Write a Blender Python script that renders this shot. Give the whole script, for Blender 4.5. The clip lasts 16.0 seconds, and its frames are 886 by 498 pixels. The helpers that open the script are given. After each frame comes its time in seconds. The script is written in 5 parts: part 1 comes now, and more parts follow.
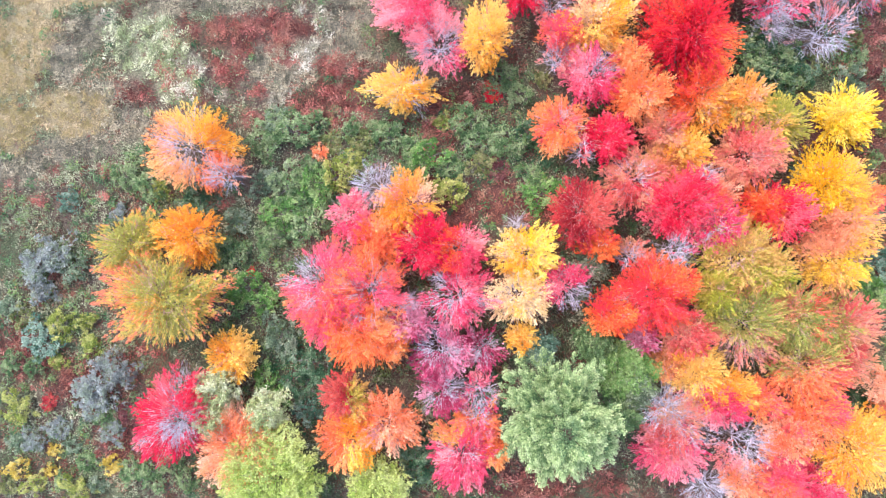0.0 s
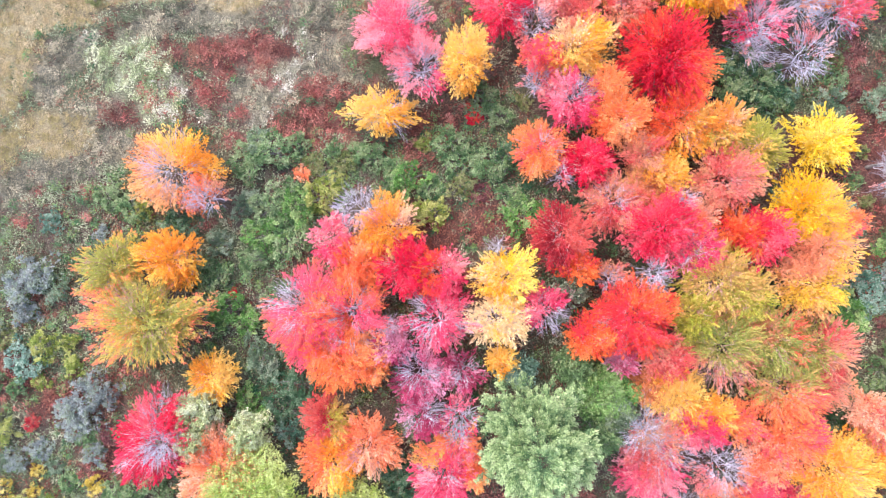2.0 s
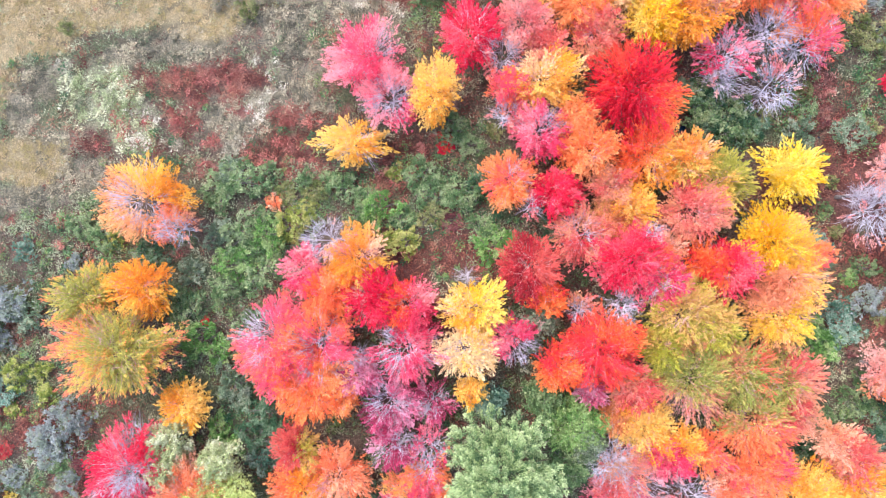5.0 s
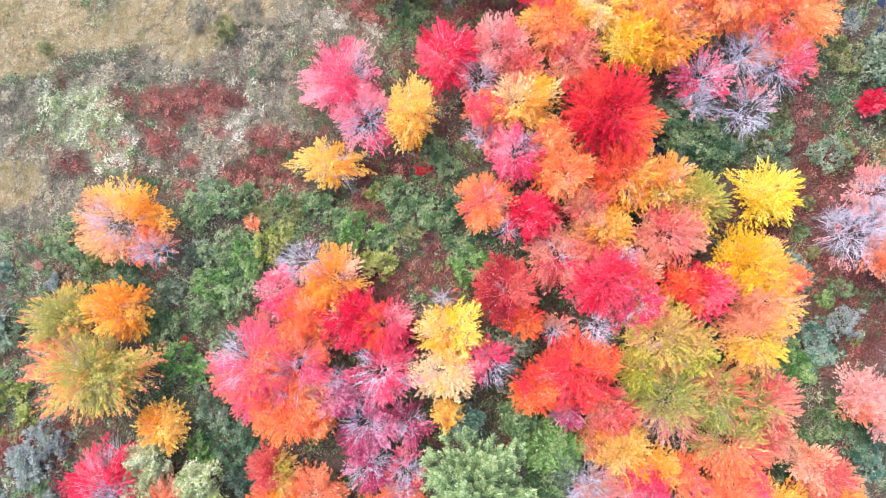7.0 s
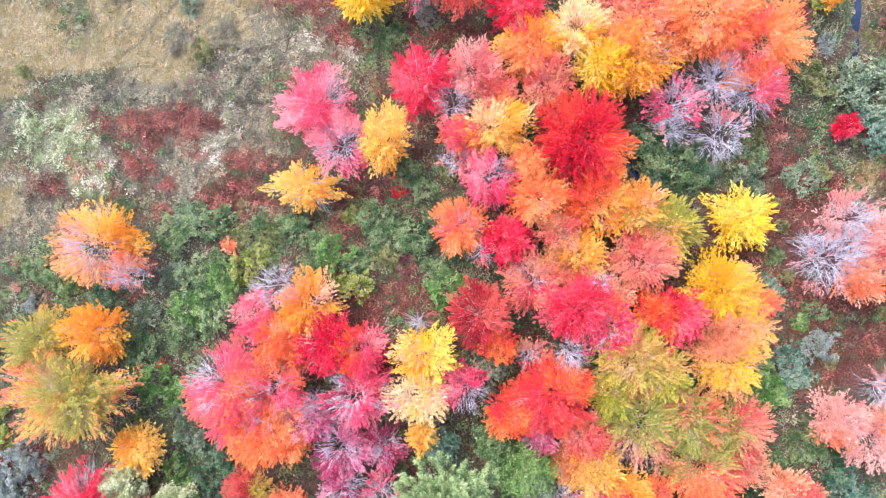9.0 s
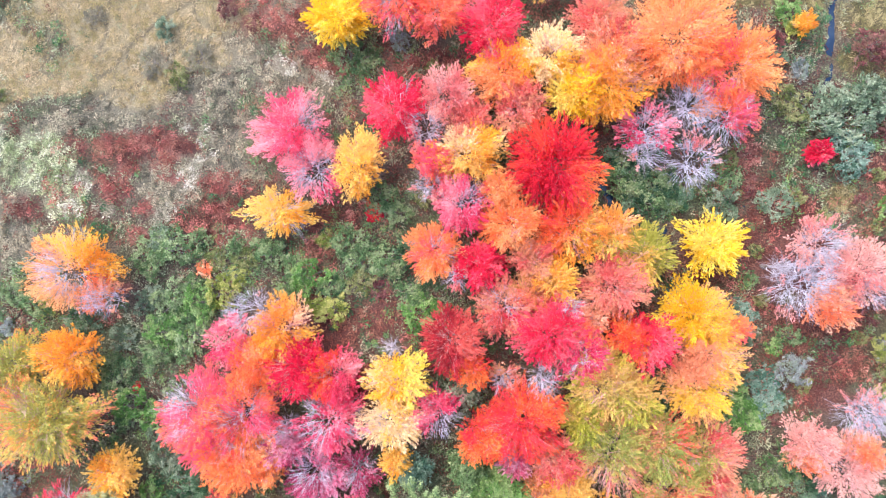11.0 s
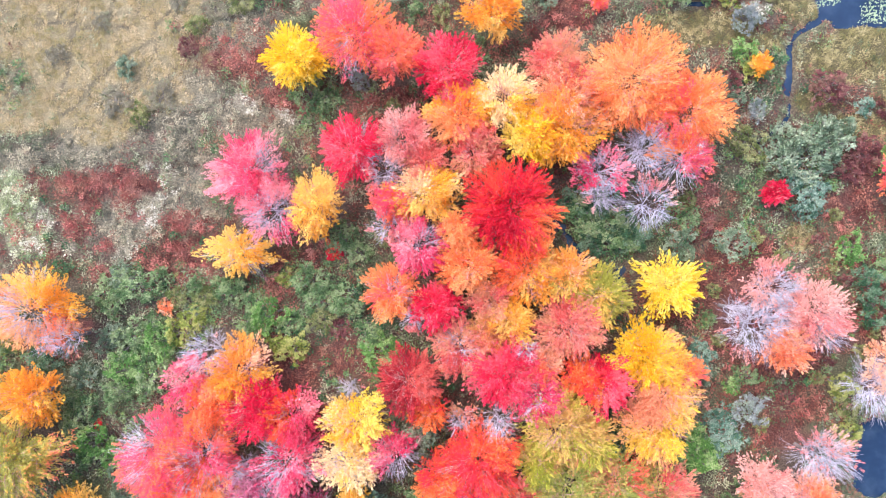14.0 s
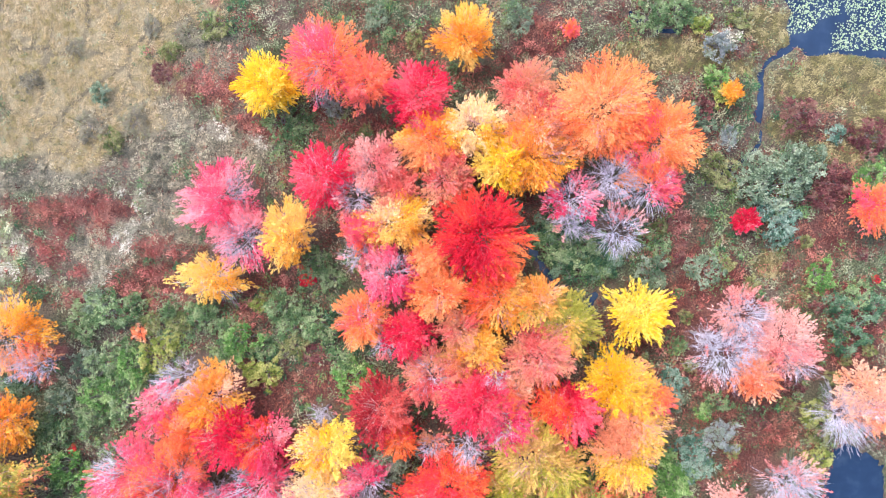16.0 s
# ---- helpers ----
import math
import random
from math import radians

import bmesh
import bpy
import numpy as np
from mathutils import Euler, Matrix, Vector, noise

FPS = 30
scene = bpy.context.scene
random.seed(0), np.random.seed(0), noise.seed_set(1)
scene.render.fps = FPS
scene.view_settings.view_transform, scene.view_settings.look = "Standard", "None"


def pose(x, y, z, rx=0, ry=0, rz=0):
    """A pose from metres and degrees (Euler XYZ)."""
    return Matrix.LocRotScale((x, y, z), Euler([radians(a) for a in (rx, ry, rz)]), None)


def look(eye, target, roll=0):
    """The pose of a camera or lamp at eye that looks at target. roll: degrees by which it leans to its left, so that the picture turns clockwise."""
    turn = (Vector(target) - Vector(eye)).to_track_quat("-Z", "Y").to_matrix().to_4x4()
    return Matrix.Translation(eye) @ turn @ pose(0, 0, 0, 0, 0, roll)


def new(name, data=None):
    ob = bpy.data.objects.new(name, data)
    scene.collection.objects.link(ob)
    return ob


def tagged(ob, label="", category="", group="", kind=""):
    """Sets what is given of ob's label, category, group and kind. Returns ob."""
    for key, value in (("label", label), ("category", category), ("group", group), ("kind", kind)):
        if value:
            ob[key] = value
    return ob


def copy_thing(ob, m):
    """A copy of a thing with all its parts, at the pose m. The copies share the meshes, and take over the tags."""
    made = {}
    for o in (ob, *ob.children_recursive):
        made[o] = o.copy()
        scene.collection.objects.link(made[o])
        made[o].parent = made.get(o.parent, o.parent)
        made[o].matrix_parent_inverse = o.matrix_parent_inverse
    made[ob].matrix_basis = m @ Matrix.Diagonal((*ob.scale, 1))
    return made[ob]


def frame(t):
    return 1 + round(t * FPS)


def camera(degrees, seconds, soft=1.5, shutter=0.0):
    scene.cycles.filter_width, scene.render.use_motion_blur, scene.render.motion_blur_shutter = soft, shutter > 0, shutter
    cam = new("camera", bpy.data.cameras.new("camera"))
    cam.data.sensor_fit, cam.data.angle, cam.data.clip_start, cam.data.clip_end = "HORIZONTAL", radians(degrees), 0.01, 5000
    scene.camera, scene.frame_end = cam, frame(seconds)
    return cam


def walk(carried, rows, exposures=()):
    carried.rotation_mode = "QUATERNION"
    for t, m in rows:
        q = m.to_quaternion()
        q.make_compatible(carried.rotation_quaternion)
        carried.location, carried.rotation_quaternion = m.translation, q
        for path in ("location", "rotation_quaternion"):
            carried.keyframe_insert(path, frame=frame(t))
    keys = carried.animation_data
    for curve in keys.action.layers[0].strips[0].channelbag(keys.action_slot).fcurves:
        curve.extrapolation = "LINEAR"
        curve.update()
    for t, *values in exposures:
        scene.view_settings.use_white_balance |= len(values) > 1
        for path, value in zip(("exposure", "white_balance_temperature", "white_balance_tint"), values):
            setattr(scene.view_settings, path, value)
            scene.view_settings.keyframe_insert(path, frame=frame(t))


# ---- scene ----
cam = camera(73.0, 16.0, soft=0.8)
# the drone: seconds, metres east, metres north, at a steady 80 m and a fixed gimbal
PATH = [
    (0, 0.000, 0.000),
    (0.5, 0.615, 0.750),
    (1, 1.226, 1.477),
    (1.5, 1.845, 2.188),
    (2, 2.465, 2.874),
    (2.5, 3.087, 3.534),
    (3, 3.703, 4.174),
    (3.5, 4.328, 4.811),
    (4, 4.949, 5.434),
    (6.5, 8.497, 8.796),
    (7, 9.255, 9.496),
    (7.5, 10.037, 10.233),
    (8, 10.828, 10.979),
    (8.5, 11.639, 11.753),
    (11, 15.797, 15.709),
    (11.5, 16.692, 16.573),
    (12, 17.572, 17.416),
    (12.5, 18.474, 18.276),
    (13, 19.364, 19.132),
    (13.5, 20.274, 20.002),
    (14, 21.177, 20.862),
    (14.5, 22.097, 21.731),
    (15, 23.007, 22.595),
    (15.5, 23.928, 23.478),
    (16, 24.826, 24.344),
]
walk(cam, [(t, pose(x, y, 80.0, -0.272, 2.381, 0)) for t, x, y in PATH], exposures=[(0, 1.77, 5950, 8)])

# ---- world and light: a bright overcast autumn sky ----
world = bpy.data.worlds.new("overcast_sky")
scene.world = world
world.use_nodes = True
wn = world.node_tree.nodes
sky = wn.new("ShaderNodeTexSky")
sky.sky_type, sky.sun_disc = "NISHITA", False
sky.sun_elevation, sky.sun_rotation = radians(52), radians(-40)
sky.air_density, sky.dust_density, sky.ozone_density = 1.0, 4.0, 1.0
world.node_tree.links.new(sky.outputs[0], wn["Background"].inputs[0])
wn["Background"].inputs[1].default_value = 0.15
sun_data = bpy.data.lights.new("sun", "SUN")
sun_data.energy, sun_data.angle, sun_data.color = 0.55, radians(50), (1.0, 0.98, 0.95)
sun_dir = Vector((math.sin(radians(-40)) * math.cos(radians(52)), math.cos(radians(-40)) * math.cos(radians(52)), math.sin(radians(52))))
new("sun", sun_data).matrix_world = look(sun_dir * 100, (0, 0, 0))


# ---- materials ----
def lin(r, g, b):
    """Linear colour of an everyday 0-255 colour."""
    return tuple(((c / 255 + 0.055) / 1.055) ** 2.4 if c > 10 else c / 3294.6 for c in (r, g, b))


def ramp_of(nt, colours):
    ramp = nt.nodes.new("ShaderNodeValToRGB")
    el = ramp.color_ramp.elements
    while len(el) < len(colours):
        el.new(0.5)
    for i, c in enumerate(colours):
        el[i].position, el[i].color = i / (len(colours) - 1), (*lin(*c), 1)
    return ramp


def foliage(name, colours, through_light=0.35, rough=0.55, spread=0.35):
    """Leaves: hue by the clump's own tone, brightness by leaf, light passing through."""
    mat = bpy.data.materials.new(name)
    mat.use_nodes = True
    nt = mat.node_tree
    out, bsdf = nt.nodes["Material Output"], nt.nodes["Principled BSDF"]
    tone = nt.nodes.new("ShaderNodeAttribute")
    tone.attribute_name = "tone"
    ramp = ramp_of(nt, colours)
    nt.links.new(tone.outputs["Fac"], ramp.inputs[0])
    geo = nt.nodes.new("ShaderNodeNewGeometry")
    span = nt.nodes.new("ShaderNodeMapRange")
    span.inputs[3].default_value, span.inputs[4].default_value = 1 - spread, 1 + spread
    nt.links.new(geo.outputs["Random Per Island"], span.inputs[0])
    hsv = nt.nodes.new("ShaderNodeHueSaturation")
    nt.links.new(ramp.outputs[0], hsv.inputs["Color"])
    nt.links.new(span.outputs[0], hsv.inputs["Value"])
    nt.links.new(hsv.outputs[0], bsdf.inputs["Base Color"])
    bsdf.inputs["Roughness"].default_value = rough
    bsdf.inputs["Specular IOR Level"].default_value = 0.5 if rough < 0.5 else 0.25
    thin = nt.nodes.new("ShaderNodeBsdfTranslucent")
    nt.links.new(hsv.outputs[0], thin.inputs[0])
    mix = nt.nodes.new("ShaderNodeMixShader")
    mix.inputs[0].default_value = through_light
    nt.links.new(bsdf.outputs[0], mix.inputs[1])
    nt.links.new(thin.outputs[0], mix.inputs[2])
    nt.links.new(mix.outputs[0], out.inputs[0])
    return mat


def bark(name, light, dark, scale=6.0):
    mat = bpy.data.materials.new(name)
    mat.use_nodes = True
    nt = mat.node_tree
    bsdf = nt.nodes["Principled BSDF"]
    co = nt.nodes.new("ShaderNodeTexCoord")
    no = nt.nodes.new("ShaderNodeTexNoise")
    no.inputs["Scale"].default_value, no.inputs["Detail"].default_value = scale, 5
    nt.links.new(co.outputs["Object"], no.inputs["Vector"])
    ramp = ramp_of(nt, [dark, light])
    ramp.color_ramp.elements[0].position, ramp.color_ramp.elements[1].position = 0.35, 0.65
    nt.links.new(no.outputs[0], ramp.inputs[0])
    nt.links.new(ramp.outputs[0], bsdf.inputs["Base Color"])
    bump = nt.nodes.new("ShaderNodeBump")
    bump.inputs["Strength"].default_value, bump.inputs["Distance"].default_value = 0.5, 0.02
    nt.links.new(no.outputs[0], bump.inputs["Height"])
    nt.links.new(bump.outputs[0], bsdf.inputs["Normal"])
    bsdf.inputs["Roughness"].default_value = 0.85
    return mat


PALETTES = {}


def palette(name, *colours):
    PALETTES[name] = colours


palette("red", (194, 12, 42), (222, 26, 54), (234, 46, 58), (240, 86, 60))
palette("crimson", (206, 8, 50), (236, 20, 68), (244, 42, 84), (246, 104, 120))
palette("darkred", (152, 24, 40), (190, 36, 50), (212, 58, 66), (222, 102, 90))
palette("coral", (238, 62, 104), (242, 88, 96), (247, 104, 58), (250, 140, 62))
palette("orangered", (234, 42, 66), (244, 72, 40), (248, 108, 42), (250, 138, 58))
palette("hotpink", (224, 36, 84), (238, 66, 108), (244, 104, 130), (248, 156, 164))
palette("pink", (222, 116, 116), (232, 142, 136), (238, 162, 150), (240, 184, 170))
palette("orange", (238, 86, 24), (248, 118, 30), (252, 146, 44), (252, 174, 90))
palette("gold", (238, 146, 26), (246, 174, 34), (248, 194, 54), (248, 208, 98))
palette("yellow", (241, 190, 24), (247, 209, 34), (250, 220, 56), (250, 228, 112))
palette("paleyellow", (244, 180, 30), (250, 202, 60), (250, 214, 110), (248, 222, 170))
palette("peach", (240, 124, 76), (248, 152, 98), (250, 178, 130), (250, 202, 168))
palette("peachgold", (244, 160, 44), (250, 186, 70), (248, 172, 108), (250, 204, 160))
palette("olivegold", (160, 166, 60), (202, 190, 58), (238, 174, 64), (244, 112, 76))
palette("olive", (166, 174, 54), (194, 192, 68), (214, 200, 88), (224, 182, 106))
palette("olivepink", (150, 162, 74), (178, 180, 86), (204, 186, 98), (230, 142, 108))
palette("goldolive", (170, 160, 40), (222, 176, 56), (240, 176, 70), (244, 150, 70))
palette("mauve", (168, 40, 82), (202, 62, 108), (222, 104, 142), (224, 156, 180))
palette("salmon", (220, 82, 82), (230, 114, 102), (236, 146, 128), (218, 154, 110))
palette("tanorange", (196, 108, 62), (222, 138, 78), (236, 158, 102), (210, 162, 92))
palette("fresh", (122, 148, 64), (154, 176, 80), (182, 194, 102), (202, 208, 134))
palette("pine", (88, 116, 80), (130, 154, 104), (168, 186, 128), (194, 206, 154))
palette("green", (78, 102, 64), (100, 126, 79), (126, 147, 98), (154, 166, 122))
palette("bright", (84, 122, 58), (112, 150, 76), (138, 168, 98), (164, 182, 122))
palette("deep", (56, 86, 60), (78, 108, 76), (104, 130, 98), (128, 148, 120))
palette("teal", (72, 104, 86), (98, 128, 108), (126, 150, 130), (152, 168, 150))
palette("sage", (90, 106, 82), (112, 128, 100), (134, 148, 120), (156, 164, 138))
palette("grey", (112, 118, 114), (134, 138, 136), (158, 160, 160), (138, 148, 126))
palette("cream", (160, 172, 118), (186, 192, 140), (204, 206, 164), (216, 214, 184))
palette("lime", (112, 124, 50), (142, 152, 70), (166, 170, 92), (184, 180, 110))
palette("straw_yellow", (176, 150, 60), (200, 172, 76), (216, 190, 100), (224, 204, 130))
palette("limegold", (166, 168, 62), (204, 190, 76), (234, 200, 90), (246, 188, 92))
palette("sunpeach", (244, 206, 56), (244, 202, 84), (242, 186, 112), (242, 168, 128))
palette("moss", (94, 102, 56), (118, 124, 72), (140, 142, 90), (158, 154, 106))
palette("dryheath", (110, 102, 84), (128, 118, 98), (146, 134, 112), (134, 130, 100))
palette("corange", (238, 88, 66), (246, 114, 70), (250, 140, 80), (244, 108, 96))
palette("plum", (90, 50, 52), (118, 68, 68), (142, 92, 88), (146, 112, 96))
SOFT = {"green", "bright", "deep", "teal", "sage", "grey", "cream", "lime", "plum", "pine", "fresh", "straw_yellow", "moss", "dryheath"}
PALE = {"red": 0.08, "crimson": 0.12, "darkred": 0.1, "orangered": 0.17, "coral": 0.24, "hotpink": 0.19, "orange": 0.3, "peachgold": 0.18, "gold": 0.18, "olive": 0.08, "olivepink": 0.1, "limegold": 0.1, "sunpeach": 0.1, "pink": 0.1, "peach": 0.12, "salmon": 0.12, "paleyellow": 0.12, "tanorange": 0.12, "olivegold": 0.24, "mauve": 0.14, "yellow": 0.08}
LEAF = {k: foliage(k + "_leaves", v if k in SOFT else [tuple((1 - PALE.get(k, 0.2)) * c + PALE.get(k, 0.2) * w for c, w in zip(col, (255, 225, 226))) for col in v], 0.15 if k in SOFT else 0.41, 0.65 if k in SOFT else 0.52, 0.3 if k in SOFT else 0.17) for k, v in PALETTES.items()}
BARK = bark("grey_bark", (150, 140, 138), (92, 84, 80))
TWIG = bark("pale_twigs", (212, 207, 218), (164, 158, 172), 1.5)
SHOOT = bark("pinkish_shoots", (224, 176, 172), (176, 128, 126), 1.5)
WOOD = bark("pine_bark", (112, 92, 78), (62, 50, 44))


# ---- mesh helpers ----
def quads_mesh(name, verts, tones=None):
    """Mesh of loose faces from an (n, corners, 3) array, each with its own tone."""
    n, c = verts.shape[:2]
    me = bpy.data.meshes.new(name)
    me.vertices.add(n * c)
    me.vertices.foreach_set("co", np.ascontiguousarray(verts, dtype=np.float32).ravel())
    me.loops.add(n * c)
    me.loops.foreach_set("vertex_index", np.arange(n * c, dtype=np.int32))
    me.polygons.add(n)
    me.polygons.foreach_set("loop_start", np.arange(0, n * c, c, dtype=np.int32))
    if tones is not None:
        at = me.attributes.new("tone", "FLOAT", "POINT")
        at.data.foreach_set("value", np.repeat(tones, c).astype(np.float32))
    me.update(calc_edges=True)
    return me


def unit(v):
    return v / np.maximum(np.linalg.norm(v, axis=-1, keepdims=True), 1e-6)


def leaf_blades(at, axis, long, wide, rng, flat=0.5):
    """Pointed leaves that start at 'at' and point along 'axis', faces turned more or less to the sky."""
    n = len(at)
    side = np.cross(axis, unit(rng.normal(size=(n, 3)) * (1 - flat) + np.array([0, 0, 1.0]) * flat))
    side = unit(side + 1e-4) * wide[:, None] * 0.5
    return np.stack([at - side, at + side, at + axis * long[:, None]], axis=1)


def tube_quads(a, b, ra, rb, sides=3):
    """Quads of thin tapering rods from the points a to the points b."""
    d = unit(b - a)
    ref = np.where(np.abs(d[:, 2:3]) > 0.9, np.array([[1.0, 0, 0]]), np.array([[0, 0, 1.0]]))
    u = unit(np.cross(d, ref))
    w = np.cross(d, u)
    ra, rb = np.asarray(ra, float).reshape(-1, 1), np.asarray(rb, float).reshape(-1, 1)
    out = []
    for k in range(sides):
        k0, k1 = 2 * math.pi * k / sides, 2 * math.pi * (k + 1) / sides
        e0, e1 = u * math.cos(k0) + w * math.sin(k0), u * math.cos(k1) + w * math.sin(k1)
        out.append(np.stack([a + e0 * ra, a + e1 * ra, b + e1 * rb, b + e0 * rb], axis=1))
    return np.concatenate(out)


def spikes(a, b, ra):
    """Fine twigs: three-sided spikes from the points a to the points b."""
    d = unit(b - a)
    u = unit(np.cross(d, np.where(np.abs(d[:, 2:3]) > 0.9, np.array([[1.0, 0, 0]]), np.array([[0, 0, 1.0]]))))
    w = np.cross(d, u)
    e = [a + (u * math.cos(t) + w * math.sin(t)) * ra for t in (0.5, 2.594, 4.689)]
    return np.concatenate([np.stack([e[k], e[(k + 1) % 3], b], axis=1) for k in range(3)])


def bent_rods(a, b, ra, rb, rng, steps=4, bow=0.12, sides=5):
    """Rods bowed sideways and upwards, as limbs are. Returns the quads and the points along them."""
    n = len(a)
    length = np.linalg.norm(b - a, axis=1, keepdims=True)
    sag = rng.normal(size=(n, 3)) * length * bow * 0.5
    sag[:, 2] -= length[:, 0] * bow
    pts = []
    for i in range(steps + 1):
        f = i / steps
        pts.append(a + (b - a) * f + sag * 4 * f * (1 - f) * 0.5 + (rng.normal(size=(n, 3)) * length * 0.02 if 0 < i < steps else 0))
    quads = []
    for i in range(steps):
        f0, f1 = i / steps, (i + 1) / steps
        quads.append(tube_quads(pts[i], pts[i + 1], ra + (rb - ra) * f0, ra + (rb - ra) * f1, sides))
    return np.concatenate(quads), np.stack(pts, axis=1)


def part(name, me, material, parent, label=""):
    me.materials.append(material)
    ob = new(name, me)
    ob.parent = parent
    return tagged(ob, label)


def smooth_noise(x, y, scale, seed):
    """Value noise in the plane, 0 to 1, for whole arrays."""
    x, y = np.asarray(x, float) / scale, np.asarray(y, float) / scale
    xi, yi = np.floor(x), np.floor(y)
    fx, fy = x - xi, y - yi
    fx, fy = fx * fx * (3 - 2 * fx), fy * fy * (3 - 2 * fy)

    def lattice(i, j):
        v = np.sin(i * 127.1 + j * 311.7 + seed * 74.7) * 43758.5453
        return v - np.floor(v)
    return (lattice(xi, yi) * (1 - fx) + lattice(xi + 1, yi) * fx) * (1 - fy) + (lattice(xi, yi + 1) * (1 - fx) + lattice(xi + 1, yi + 1) * fx) * fy


def cloud(x, y, scale, seed):
    return 0.55 * smooth_noise(x, y, scale, seed) + 0.3 * smooth_noise(x, y, scale / 2.3, seed + 5) + 0.15 * smooth_noise(x, y, scale / 5.1, seed + 9)


SEED, TREE_SPOTS = [100], []


# ---- trees ----
def maple(x, y, h, r, pal, label, leafy=1.0, bare=0.0, side=None, stretch=1.0, turn=0.0, shift=0.0, tip=0.25, rag=1.0, puff=0.0, heart=None, tint=None, group="autumn maples"):
    """A broad maple: trunk, fanned limbs, twigs, and a crown of leafy sprays that point outwards.
    bare: share of sprays without leaves; side: the compass angle towards which they lie; stretch, turn: an oval crown;
    rag: how ragged its outline is; puff: rounded leaf clumps in place of feathery sprays;
    heart: a bare hollow in the crown (across, up, size, in radii); tint: a second palette, its compass angle and its share."""
    SEED[0] += 1
    rng = np.random.default_rng(SEED[0])
    feather = pal in ("red", "yellow", "olive", "olivepink", "olivegold", "limegold")
    if puff == 0 and pal not in ("red", "yellow"):
        bare = max(bare, 0.06)
    tree = tagged(new("maple_tree"), label, "tree", group)
    tree.location = (x, y, ground_z(x, y))
    r = r * 1.07
    fork = np.array([0, 0, h * 0.2])
    n = int(14 * r * r + 30)
    az = rng.uniform(0, 2 * math.pi, n)
    up = rng.uniform(-0.3, 1, n)
    flat = np.sqrt(1 - np.clip(up, 0, 1) ** 2)
    lobes = sum(rng.uniform(0.02, 0.065) * rag * np.cos(k * az + rng.uniform(0, 6.28)) for k in (2, 3, 5, 7, 9))
    depth = 1 - 0.5 * rng.random(n) ** 1.9
    length = rng.uniform(0.7, 1.25, n) * (0.6 + 0.13 * r) * (1 - 0.43 * puff) * (1.35 if bare > 0.8 else 1.0)
    reach = np.maximum(r * (0.97 + lobes) * depth * rng.uniform(0.93, 1.05, n) - length * 0.85 * flat, 0.05)
    c, s = math.cos(radians(turn)), math.sin(radians(turn))
    px, py = np.cos(az) * flat * reach * stretch, np.sin(az) * flat * reach / stretch
    px, py = px * c - py * s, px * s + py * c
    hump = h * 0.2 * (smooth_noise(px + 50, py + 50, r * 0.5, SEED[0]) - 0.5)
    pz = h * 0.5 + h * 0.42 * up * depth + hump - 0.25
    base = np.stack([px, py, pz], axis=1)
    way = unit(unit((base - fork) * np.array([1.2, 1.2, 0.6 if puff else 0.36])) + rng.normal(size=(n, 3)) * (0.13 + 0.33 * puff) + np.array([0, 0, 0.5 * puff]))
    # which sprays have lost their leaves
    thin = cloud(px + 20, py + 20, r * 0.7, SEED[0] + 3)
    if side is not None:
        thin = thin + 0.6 * (px * math.cos(radians(side)) + py * math.sin(radians(side))) / r
    else:
        thin = thin - 0.3 * np.hypot(px, py) / r
    lost = thin > np.quantile(thin, 1 - bare) if bare > 0 else np.zeros(n, bool)
    lost |= rng.random(n) < bare * 0.35
    if heart:
        lost |= np.hypot(px / r - heart[0], py / r - heart[1]) < heart[2] * (0.55 + 0.75 * rng.random(n))
    tones = np.clip((cloud(px + 90, py + 70, r * 0.6, SEED[0] + 11) - 0.5) * (3.0 - 2.0 * puff) + 0.5 + rng.normal(size=n) * 0.2 + shift, 0, 1)
    # wood: trunk, limbs one by one, then the joined fine branches
    pale = BARK if bare < 0.25 else TWIG
    q_trunk, _ = bent_rods(np.zeros((1, 3)), fork[None] * 1.25, np.full((1, 1), 0.032 * h ** 0.9 + 0.03), np.full((1, 1), 0.024 * h ** 0.9 + 0.02), rng, 3, 0.03, 8)
    part("trunk", quads_mesh("trunk", q_trunk), BARK, tree)
    k = max(5, int(r * 1.7))
    pick = rng.choice(n, k, replace=False)
    start = fork * (0.75 + 0.5 * rng.random((k, 1)))
    q_limb, p_limb = bent_rods(start, fork + (base[pick] - fork) * 0.86, np.full((k, 1), 0.009 * h ** 0.85 + 0.008), np.full((k, 1), 0.016), rng, 5, 0.16, 5)
    q_limb = q_limb.reshape(5, 5, k, 4, 3)
    for j in range(k):
        part("limb", quads_mesh("limb", q_limb[:, :, j].reshape(-1, 4, 3)), pale, tree)
    nodes = p_limb[:, 2:].reshape(-1, 3)
    k2 = max(16, n // 8)
    pick2 = rng.choice(n, k2, replace=False)
    tip2 = fork + (base[pick2] - fork) * 0.95
    far = np.linalg.norm(nodes - fork, axis=1)[None] - 0.75 * np.linalg.norm(tip2 - fork, axis=1)[:, None]
    gap = np.linalg.norm(tip2[:, None] - nodes[None], axis=2) + 0.8 * np.maximum(0, far)
    q_sub, p_sub = bent_rods(nodes[gap.argmin(1)], tip2, np.full((k2, 1), 0.02), np.full((k2, 1), 0.012), rng, 3, 0.1, 3)
    nodes2 = p_sub[:, 1:].reshape(-1, 3)
    wood = [q_sub]
    want = np.flatnonzero(lost | (rng.random(n) < 0.24 + bare))
    root = nodes2[np.linalg.norm(base[want][:, None] - nodes2[None], axis=2).argmin(1)]
    ends = base[want] + way[want] * (length[want] * 0.8)[:, None]
